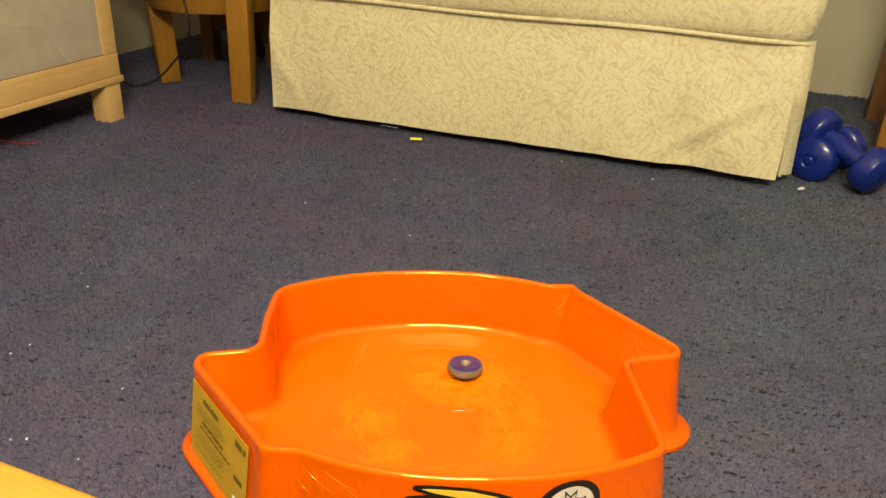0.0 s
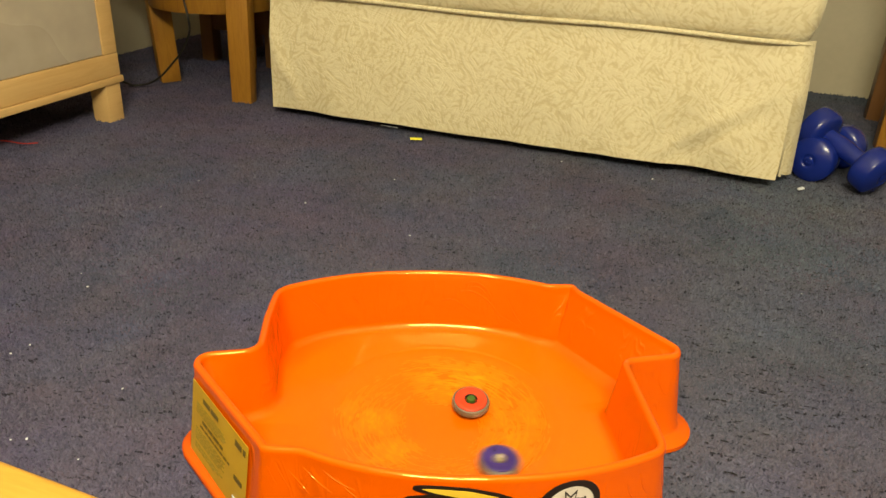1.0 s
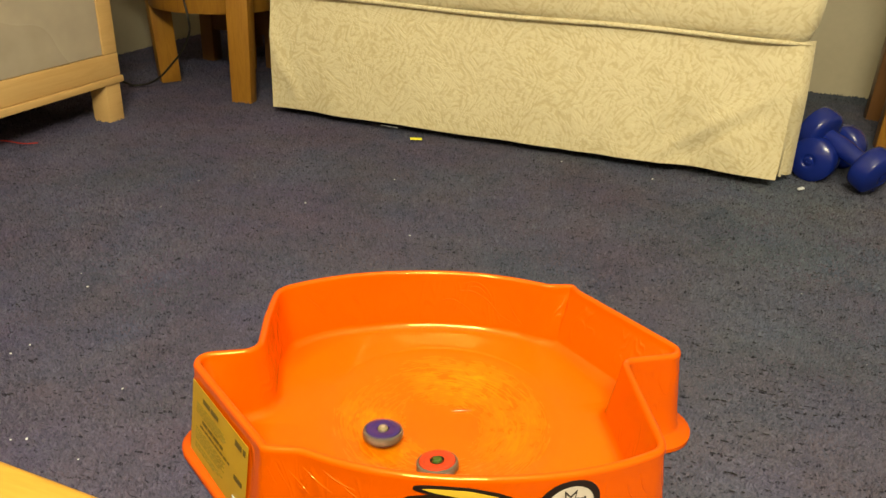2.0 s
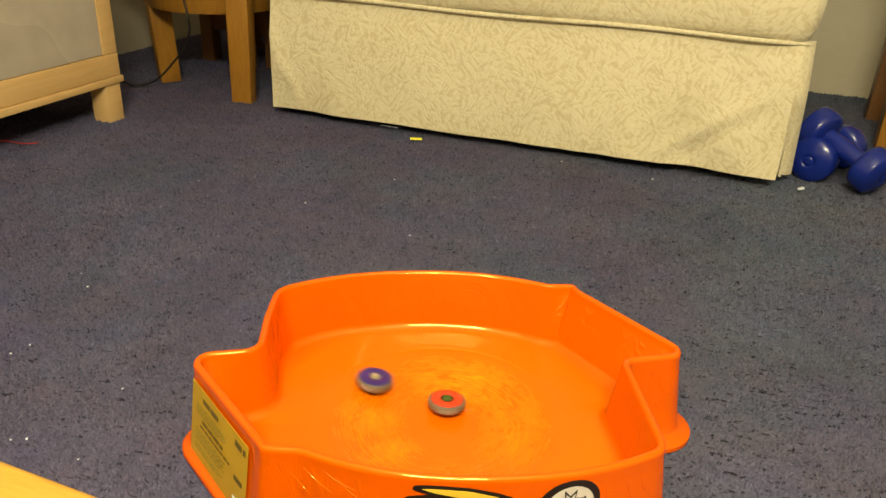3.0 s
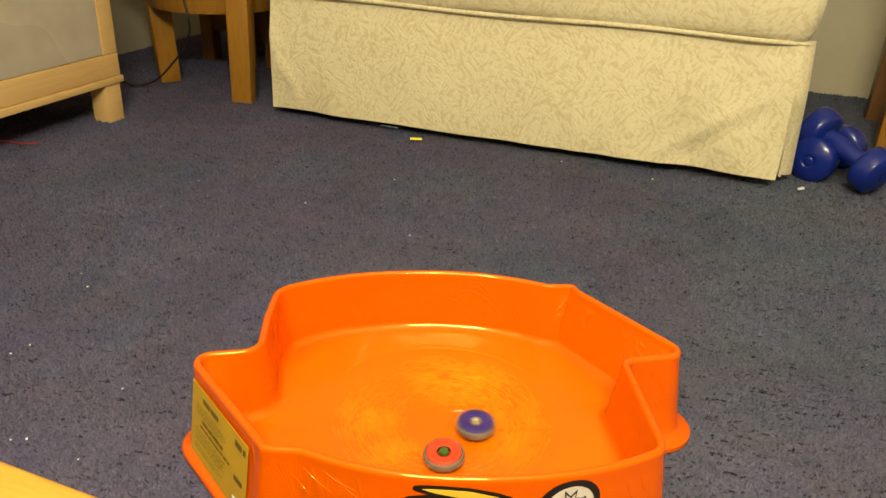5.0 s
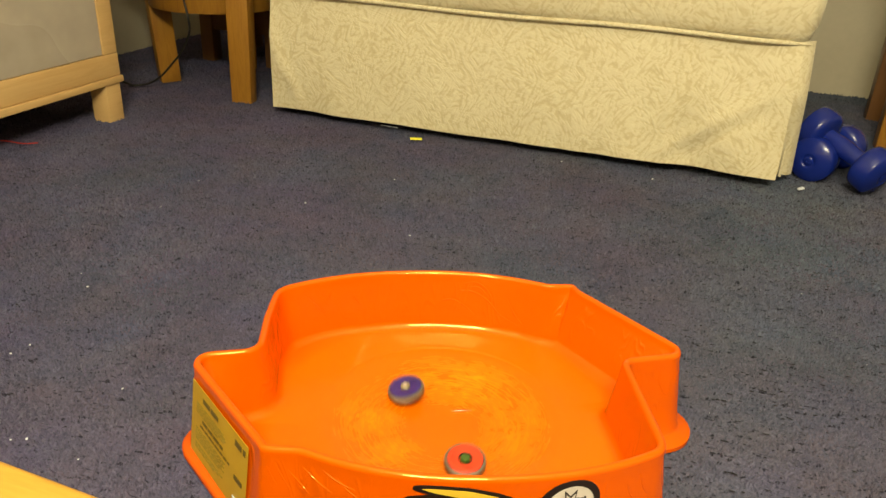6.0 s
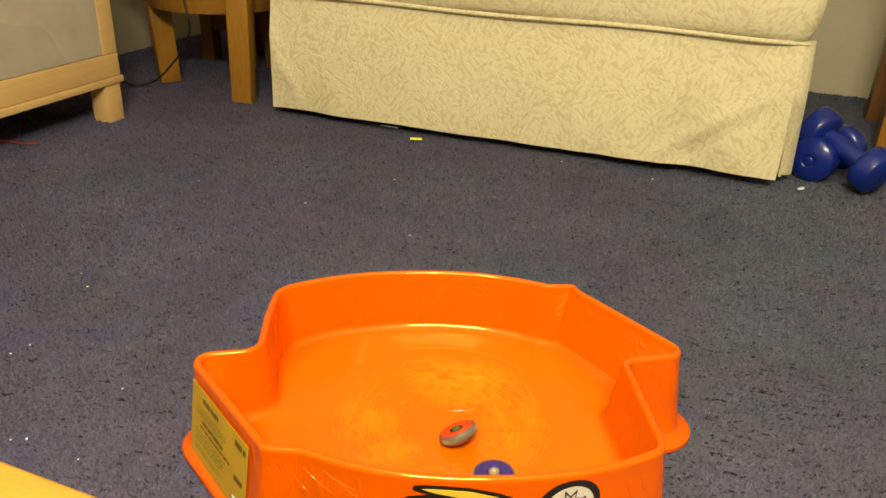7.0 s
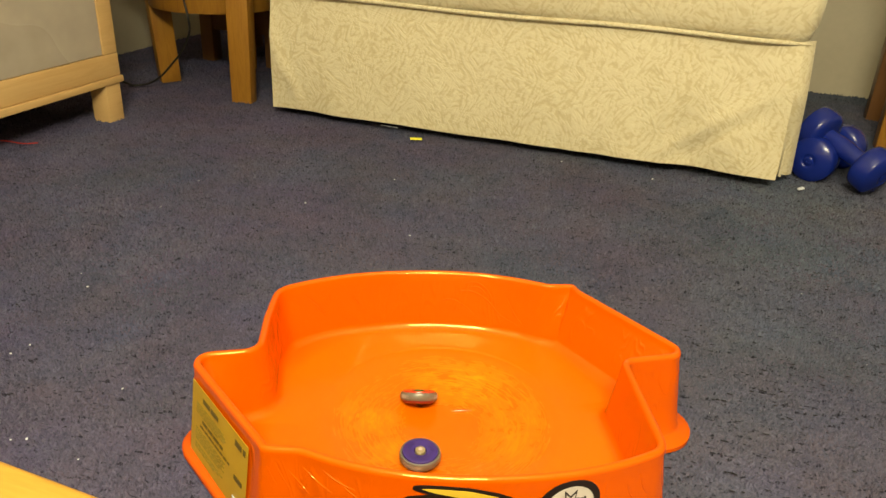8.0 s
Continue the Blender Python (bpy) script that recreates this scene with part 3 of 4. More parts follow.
def build_decals(root):
    edge = [(-0.0262, 0.0980), (-0.0256, 0.1005), (-0.0225, 0.1022), (-0.012, 0.1030), (0.000, 0.1031), (0.020, 0.1020), (0.045, 0.0968), (0.062, 0.0902), (0.076, 0.080), (0.080, 0.060), (-0.050, 0.060), (-0.042, 0.082), (-0.030, 0.0905), (-0.012, 0.0940), (-0.0225, 0.0962)]
    fill = [(-0.018, 0.0995), (-0.010, 0.1003), (0.000, 0.1004), (0.020, 0.0993), (0.043, 0.0942), (0.058, 0.0880), (0.070, 0.080), (0.072, 0.060), (-0.040, 0.060), (-0.036, 0.080), (-0.026, 0.0875), (-0.006, 0.0910), (0.014, 0.0930), (-0.008, 0.0966)]
    back = part("decal", decal(edge, 0.0022), BLACK, root, "dark-outlined yellow printed emblem")
    part("decal_fill", decal(fill, 0.0034), DECAL, back)
    eye = part("decal", decal(oval(0.105, 0.079, 0.0285, 0.0255, tip=0.004), 0.0022), BLACK, root, "dark oval printed emblem with a grey centre")
    part("decal_fill", decal(oval(0.1055, 0.0775, 0.0225, 0.0215, tip=0.003), 0.0034), CHROME, eye)
    star = []
    for k in range(14):
        r = 0.013 if k % 2 == 0 else 0.006
        star.append((0.106 + r * math.cos(2 * math.pi * k / 14 + 0.2), 0.085 + r * math.sin(2 * math.pi * k / 14 + 0.2)))
    part("decal_line", decal(star, 0.0044), BLACK, eye)
    for x0, z0, x1, z1 in ((0.092, 0.088, 0.098, 0.072), (0.119, 0.089, 0.122, 0.075), (0.100, 0.076, 0.106, 0.066), (0.112, 0.078, 0.116, 0.066)):
        part("decal_line", decal([(x0 - 0.0009, z0), (x0 + 0.0009, z0), (x1 + 0.0004, z1), (x1 - 0.0004, z1)], 0.0044), BLACK, eye)
    part("decal_line", decal([(0.106 + (x - 0.106) * 0.72, 0.085 + (z - 0.085) * 0.72) for x, z in star], 0.0052), CHROME, eye)


arena = build_arena()
build_decals(arena)


# ---- the two tops ----
def build_top(name, label, face_mat, under_mat, knob_mat, hole):
    root = thing(name, pose(ARENA[0], ARENA[1], 0.03), label, "spinning top", "tops in the arena")
    part("tip", lathe([(0, 0), (0.0012, 0.0002), (0.0028, 0.0020), (0.0036, 0.0040), (0.0100, 0.0052), (0.0100, 0.0062), (0, 0.0062)], 24), BLACK, root)
    ring = part("ring", lathe([(0.0095, 0.0066), (0.0165, 0.0062), (0.0198, 0.0068), (0.0209, 0.0082), (0.0209, 0.0124), (0.0203, 0.0148), (0.0186, 0.0154), (0.0182, 0.0142), (0.0095, 0.0100)], 44), RING, root, "grey metal outer ring")
    part("underside", lathe([(0.0034, 0.0030), (0.0085, 0.0022), (0.0150, 0.0028), (0.0180, 0.0046), (0.0186, 0.0064), (0.0090, 0.0068)], 36), under_mat, root)
    for k in range(6):
        part("notch", box(0.0198, 0.0213, -0.0016, 0.0016, 0.0086, 0.0128, 0.0003, 1), INK if k % 2 else PALE, ring, "", pose(0, 0, 0, 0, 0, k * 60))
    face = part("face", lathe([(0.0182, 0.0146), (0.0178, 0.0164), (0.0166, 0.0171), (0.0120, 0.0164), (0.0066, 0.0158), (0.0062, 0.0130), (0.0050, 0.0128), (0.0050, 0.0110), (0.0175, 0.0110)], 44), face_mat, root)
    for k in range(3):
        bm = box(0.0115, 0.0145, -0.0007, 0.0007, 0.0150, 0.01705, 0.0002, 1) if hole else box(0.0100, 0.0150, -0.0014, 0.0014, 0.0150, 0.01705, 0.0003, 1)
        part("mark", bm, BLACK if hole else BLUE_DARK, face, "", pose(0, 0, 0, 0, 0, k * 120 + 20))
    if hole:
        part("recess", lathe([(0.0060, 0.0140), (0.0064, 0.0162), (0.0072, 0.0164), (0.0072, 0.0150)], 30), BLACK, root)
    bm = lathe([(0.0054, 0.0112), (0.0054, 0.0170), (0.0046, 0.0179), (0, 0.0182)], 6 if hole else 20)
    knob = part("knob", bm, knob_mat, root)
    if not hole:
        part("cap", lathe([(0.0022, 0.0178), (0.0022, 0.0186), (0, 0.0187)], 16), PALE, knob)
    return root


blue_top = build_top("spinning_top", "purple-blue spinning top with cream knob and grey ring", BLUE_TOP, BLUE_DARK, CREAM, False)
red_top = build_top("spinning_top", "red spinning top with green hub and grey ring", RED_TOP, RED_DARK, GREEN, True)


# ---- the sofa ----
SOFA_S0, SOFA_S1, SOFA_N, WELT = -1.000, 0.1855, 1.654, 0.2962


def build_sofa():
    W = SOFA_S1 - SOFA_S0
    root = thing("sofa", room(SOFA_S0, SOFA_N, 0.0), "cream brocade sofa with a floor-length skirt on the carpet", "sofa")

    def skirt(u, v):
        low = 1 - v
        x = W * u - 0.008 * low * max(0.0, (u - 0.85) / 0.15) + 0.007 * v * max(0.0, 1 - u / 0.1) - 0.010 * v * max(0.0, (u - 0.85) / 0.15)
        z = 0.0235 + (WELT - 0.0215) * v + 0.002 * low * u
        wave = 0.004 * math.sin(5.0 * u + 0.7) + 0.003 * math.sin(13.0 * u + 1.3) + 0.0025 * math.sin(31.0 * u)
        y = -0.008 * low + wave * low ** 1.4 - 0.004 * math.sin(math.pi * v)
        # a soft drag line across the cloth and a crease near the far end
        run = W - 0.03 - x
        fold = z - (0.194 - 0.63 * run + 0.006 * math.sin(22 * run))
        reach = max(0.0, min(1.0, run / 0.05)) * max(0.0, min(1.0, (0.30 - run) / 0.16))
        y -= reach * (0.0048 * math.exp(-(fold / 0.018) ** 2) - 0.0028 * math.exp(-((fold + 0.030) / 0.018) ** 2))
        y -= 0.010 * math.exp(-(((x - 0.082) + 0.42 * (z - 0.02)) / 0.014) ** 2) * low * min(1.0, 3 * v)
        y -= 0.006 * math.exp(-(((x - 0.030) + 0.10 * (z - 0.02)) / 0.010) ** 2) * low * min(1.0, 3 * v)
        z += 0.0013 * math.sin(9 * u + 0.4) * low + 0.0008 * math.sin(27 * u) * low
        # shallow ripples towards the hem
        y += 0.0016 * low ** 2 * math.sin(58 * u + 3 * math.sin(9 * u)) + 0.0012 * low * math.sin(23 * u + 9 * v)
        if u > 0.8:
            y += 0.006 * math.sin(math.pi * (u - 0.8) / 0.2 * 2 + v * 5) * low - 0.012 * low * ((u - 0.8) / 0.2) ** 3
        return (x, y, z)

    part("skirt_front", sheet(skirt, 120, 22, 0.004), FABRIC, root, "cream brocade skirt panel")

    def pleat(u, v):
        low = 1 - v
        left, right = W - 0.004 * low - 0.045 * v, W + 0.003 + 0.024 * low + 0.007 * v
        slit = max(0.0, (low - 0.35) / 0.65) ** 1.2
        return (left + (right - left) * u, skirt(1.0, v)[1] + 0.0008 + 0.050 * slit + 0.022 * u ** 3 + 0.003 * math.sin(6 * u) * low, 0.024 + (WELT - 0.018) * v)

    part("corner_pleat", sheet(pleat, 16, 14, 0.004), FABRIC, root)

    for x, sgn in ((0.004, -1), (W + 0.002, 1)):
        bm = box(x - 0.003, x + 0.003, 0.02, 0.86, 0.022, WELT - 0.003, 0.001, 1)
        part("skirt_side", bm, FABRIC, root)
    part("base_frame", box(0.02, W - 0.02, 0.022, 0.86, 0.035, WELT + 0.02, 0.004, 1), LINING, root, "dark lined base frame")
    for x in (0.08, W - 0.08):
        for y in (0.10, 0.80):
            part("foot", lathe([(0, 0), (0.02, 0), (0.026, 0.036), (0, 0.036)], 16), DARKWOOD, root, "", pose(x, y, 0.0))
    # piping along the seam
    path = smooth_path([(-0.004 + (W + 0.004) * k / 12, -0.010 - 0.002 * math.sin(k * 1.3) + (0.014 if k == 12 else 0.0), WELT + 0.003 + 0.002 * math.sin(k * 0.9)) for k in range(13)], 6)
    part("piping", tube(path, lambda w: 0.0048 * min(1.0, 0.25 + (1 - w) * 25), 10), FABRIC, root)

    # the upholstered front above the skirt, a soft box that swells outwards
    def swell(name, x0, x1, y0, y1, z0, z1, puff, rad):
        bm = box(x0, x1, y0, y1, z0, z1)
        bmesh.ops.bevel(bm, geom=bm.edges[:], offset=rad, segments=5, profile=0.5, affect="EDGES")
        bmesh.ops.subdivide_edges(bm, edges=[e for e in bm.edges if e.calc_length() > 0.09], cuts=10, use_grid_fill=True)
        c = Vector(((x0 + x1) / 2, (y0 + y1) / 2, (z0 + z1) / 2))
        for v in bm.verts:
            k = 1 - abs(2 * (v.co.z - c.z) / (z1 - z0)) ** 2
            v.co.y += (-1 if v.co.y < c.y else 1) * puff * k * (1 if abs(v.co.y - c.y) > (y1 - y0) * 0.3 else 0)
            v.co.x += (v.co.x - c.x) / (x1 - x0) * 2 * puff * k
            v.co += Vector((0, 0, 0.003 * math.sin(v.co.x * 14) * math.cos(v.co.y * 9)))
        part(name, bm, FABRIC, root)

    swell("seat", 0.002, W - 0.006, -0.006, 0.70, WELT - 0.006, WELT + 0.185, 0.016, 0.030)
    swell("backrest", 0.0, W, 0.62, 0.88, WELT + 0.12, 0.86, 0.025, 0.06)
    return root


build_sofa()


# ---- the pale cabinet with a frosted panel ----
def build_cabinet():
    # local axes: x runs along the panel towards the camera, y outwards from it
    root = thing("panel_cabinet", room(-1.300, 1.478, 0.0, -90.0), "pale birch cabinet with frosted grey panel on short square feet", "cabinet")
    L = 1.05
    part("bottom_rail", box(0.004, L, -0.030, 0.0, 0.106, 0.157, 0.0025), BIRCH, root)
    part("ledge", box(0.0, L, -0.036, 0.005, 0.089, 0.105, 0.003), BIRCH, root)
    part("post", box(0.004, 0.048, -0.030, -0.001, 0.1575, 0.62, 0.0025), BIRCH, root)
    part("post", box(L - 0.048, L, -0.030, -0.001, 0.1575, 0.62, 0.0025), BIRCH, root)
    part("top_rail", box(0.008, L, -0.030, 0.0, 0.6205, 0.67, 0.0025), BIRCH, root)
    part("panel", box(0.049, L - 0.049, -0.014, -0.004, 0.158, 0.620, 0.001, 1), FROST, root, "frosted grey translucent panel")
    part("side_panel", box(0.010, 0.024, -0.300, -0.031, 0.112, 0.669, 0.002), BIRCH, root)
    part("side_panel", box(L - 0.014, L, -0.300, -0.031, 0.112, 0.669, 0.002), BIRCH, root)
    part("back_panel", box(0.025, L - 0.015, -0.300, -0.290, 0.112, 0.669, 0.001, 1), BIRCH, root)
    part("top", box(0.0, L + 0.01, -0.305, 0.008, 0.6705, 0.692, 0.004), BIRCH, root)
    part("bottom", box(0.025, L - 0.015, -0.289, -0.031, 0.112, 0.126, 0.001, 1), BIRCH, root)
    for x in (0.010, L - 0.058):
        for y in (-0.046, -0.300):
            part("foot", box(x, x + 0.048, y, y + 0.046, 0.0, 0.0885, 0.002), BIRCH, root)
    return root


build_cabinet()


# ---- the honey-coloured round end table ----
def leg_bm(w0, w1, d0, d1, h, lean=(0, 0)):
    bm = box(-w0 / 2, w0 / 2, -d0 / 2, d0 / 2, 0.0, h)
    for v in bm.verts:
        if v.co.z > h / 2:
            v.co.x = v.co.x * w1 / w0 + lean[0]
            v.co.y = v.co.y * d1 / d0 + lean[1]
    bmesh.ops.bevel(bm, geom=bm.edges[:], offset=0.004, segments=2, profile=0.6, affect="EDGES")
    return bm


def build_end_table():
    root = thing("end_table", room(-1.305, 1.885, 0.0), "honey-stained pine round end table with chunky flat legs", "table")
    for x, y, rz, lx, ly in ((0.170, -0.152, 8, 0.006, 0.0), (-0.132, -0.060, 52, -0.022, 0.0), (-0.030, 0.175, 0, 0.0, 0.0), (0.130, 0.150, 10, 0.0, 0.0)):
        part("leg", leg_bm(0.055, 0.062, 0.038, 0.042, 0.398, (lx, ly)), PINE, root, "", pose(x, y, 0, 0, 0, rz))
    part("apron", lathe([(0.150, 0.218), (0.172, 0.216), (0.176, 0.221), (0.176, 0.396), (0.150, 0.396)], 48), PINE, root)
    part("tabletop", lathe([(0, 0.3985), (0.285, 0.3985), (0.292, 0.403), (0.292, 0.420), (0.284, 0.427), (0, 0.425)], 64), PINE, root)
    return root


build_end_table()


# ---- the dark stand behind it ----
def build_stand():
    root = thing("bedside_stand", room(-1.385, 2.10, 0.0), "dark brown wooden stand on square legs behind the end table", "stand")
    for x, y in ((-0.115, 0.025), (0.115, 0.025), (-0.115, 0.275), (0.115, 0.275)):
        part("leg", box(x - 0.022, x + 0.022, y - 0.022, y + 0.022, 0.0, 0.405, 0.003), DARKWOOD, root)
    part("front_panel", box(-0.092, 0.092, 0.010, 0.026, 0.100, 0.404, 0.002), DARKWOOD, root)
    part("back_panel", box(-0.092, 0.092, 0.272, 0.288, 0.100, 0.404, 0.002), DARKWOOD, root)
    for x in (-0.128, 0.112):
        part("side_panel", box(x, x + 0.016, 0.048, 0.252, 0.100, 0.404, 0.002), DARKWOOD, root)
    part("bottom", box(-0.111, 0.111, 0.048, 0.252, 0.102, 0.114, 0.001, 1), DARKWOOD, root)
    part("top", box(-0.150, 0.150, -0.012, 0.312, 0.4055, 0.428, 0.005), DARKWOOD, root)
    return root


build_stand()

# ---- cable from the wall past the stool ----
cable = [room(s, n, z).translation for s, n, z in ((-1.50, 1.64, 0.50), (-1.38, 1.69, 0.42), (-1.264, 1.695, 0.333), (-1.268, 1.695, 0.291), (-1.269, 1.697, 0.252), (-1.263, 1.7, 0.208), (-1.271, 1.71, 0.17), (-1.307, 1.72, 0.118), (-1.342, 1.72, 0.080), (-1.383, 1.72, 0.042), (-1.420, 1.72, 0.020), (-1.448, 1.717, 0.011), (-1.463, 1.702, 0.011), (-1.499, 1.718, 0.011), (-1.56, 1.74, 0.011))]
solid("power_cable", tube(smooth_path(cable, 8), 0.0029, 8), CABLE, pose(0, 0, 0), "thin black power cable hanging beside the end table", "cable")


# ---- blue dumbbells ----
def build_dumbbell(m, label):
    root = thing("dumbbell", m, label, "dumbbell", "dumbbells beside the sofa")
    part("handle", lathe([(0, -0.062), (0.0185, -0.060), (0.0185, -0.03), (0.0205, 0.0), (0.0185, 0.03), (0.0185, 0.060), (0, 0.062)], 28), VINYL, root, "", pose(0, 0, 0, 0, 90, 0))
    for sgn in (-1, 1):
        prof = [(0, 0.046), (0.026, 0.046), (0.040, 0.049), (0.0462, 0.0535), (0.0480, 0.060), (0.0485, 0.073), (0.0480, 0.0865), (0.0468, 0.0895), (0.0440, 0.0920), (0.0350, 0.0965), (0.0240, 0.1000), (0.0165, 0.1010), (0.0140, 0.1004), (0.0118, 0.0975), (0, 0.0970)]
        head = part("head", lathe(prof, 44), VINYL, root, "", pose(0, 0, 0, 0, 90 * sgn, 0))
        part("end_cap", lathe([(0.0088, 0.0972), (0.0088, 0.1005), (0.0068, 0.1018), (0.0030, 0.1018), (0.0022, 0.1006), (0, 0.1006)], 20), VINYL, head)
    return root


build_dumbbell(pose(0.837, 1.637, 0.0490, 0, 0, 43), "blue vinyl dumbbell lying on the carpet beside the sofa")
build_dumbbell(pose(0.831, 1.562, 0.080, 0, 19, -59), "blue vinyl dumbbell lying across another one")


# ---- brown furniture at the wall ----
def build_side_table():
    root = thing("side_table", room(0.60, 2.25, 0.0), "brown wooden side table with square legs", "table")
    for x, y, mm in ((-0.13, 0.14, DARKWOOD), (-0.150, -0.17, PINE), (0.33, 0.14, DARKWOOD), (0.33, -0.17, PINE)):
        part("leg", leg_bm(0.045, 0.045, 0.045, 0.045, 0.50), mm, root, "", pose(x, y, 0))
    part("tabletop", box(-0.19, 0.39, -0.22, 0.19, 0.501, 0.53, 0.006), DARKWOOD, root)
    return root


build_side_table()


# ---- the pine table corner below the camera ----
def build_table():
    root = thing("low_table", pose(-0.20, 0.3572, 0.0, 0, 0, -20.3), "golden pine low table with a rounded edge", "table")
    part("tabletop", box(-0.70, 0.62, -0.50, 0.0, 0.172, 0.200, 0.006, 3), PINE_TOP, root)
    for x in (-0.66, 0.58):
        for y in (-0.46, -0.04):
            part("leg", box(x - 0.022, x + 0.022, y - 0.022, y + 0.022, 0.0, 0.1715, 0.003), PINE, root)
    return root


build_table()


# ---- bits on the carpet ----
def scrap(name, x, y, w, d, rz, material, label, category, curl=0.002):
    bm = bmesh.new()
    nx = 6
    g = [[bm.verts.new((w * (i / nx - 0.5), d * (j / 2 - 0.5), 0.0015 + curl * math.sin(i * 1.1 + j) ** 2)) for j in range(3)] for i in range(nx + 1)]
    for i in range(nx):
        for j in range(2):
            bm.faces.new((g[i][j], g[i + 1][j], g[i + 1][j + 1], g[i][j + 1]))
    ext = bmesh.ops.extrude_face_region(bm, geom=bm.faces[:])
    for v in ext["geom"]:
        if isinstance(v, bmesh.types.BMVert):
            v.co.z += 0.0008
    return solid(name, bm, material, pose(x, y, 0.0085, 0, 0, rz), label, category)


def lint(x, y, size, seed):
    rnd = random.Random(seed)
    bm = bmesh.new()
    bmesh.ops.create_icosphere(bm, subdivisions=1, radius=size * 0.55)
    for v in bm.verts:
        v.co *= rnd.uniform(0.5, 1.3)
        v.co.z *= 0.5
    return solid("lint", bm, LINT, pose(x, y - 0.004, 0.0075), "tiny white piece of lint on the carpet", "lint", "lint on the carpet")


for x, y, size in (
                   (-0.256, 1.309, 0.0052), (-0.503, 0.960, 0.0041), (-0.529, 0.998, 0.0021), (-0.104, 1.453, 0.0034), (-0.504, 1.259, 0.0020), (-0.478, 1.395, 0.0022),
                   (0.431, 1.530, 0.0048), (-0.057, 1.187, 0.0038), (-0.361, 0.727, 0.0027), (-0.508, 0.807, 0.0029), (-0.521, 0.786, 0.0028), (-0.424, 0.634, 0.0031),
                   (-0.439, 0.631, 0.0025), (0.549, 1.044, 0.0022), (0.557, 0.853, 0.0015), (0.318, 0.734, 0.0013), (-0.358, 0.607, 0.0024), (0.251, 1.616, 0.0038),
                   ):
    lint(x, y, size, int(1000 * x))
scrap("paper_scrap", -0.0745, 1.714, 0.027, 0.016, 4, PAPER_Y, "small bright yellow paper scrap on the carpet", "paper", 0.0006)
scrap("plastic_bit", 0.728, 1.495, 0.018, 0.007, 30, LINT, "small white plastic bit on the carpet", "litter", 0.005)
scrap("paper_strip", -0.143, 1.800, 0.045, 0.004, -22, LINT, "thin white paper strip beside the sofa skirt", "paper")
solid("thread", tube(smooth_path([(-0.99, 1.560, 0.008), (-0.95, 1.566, 0.009), (-0.905, 1.557, 0.008), (-0.876, 1.566, 0.008)], 6), 0.0014, 6), RED_STRING, pose(0, 0, 0), "red thread lying on the carpet under the cabinet", "thread")


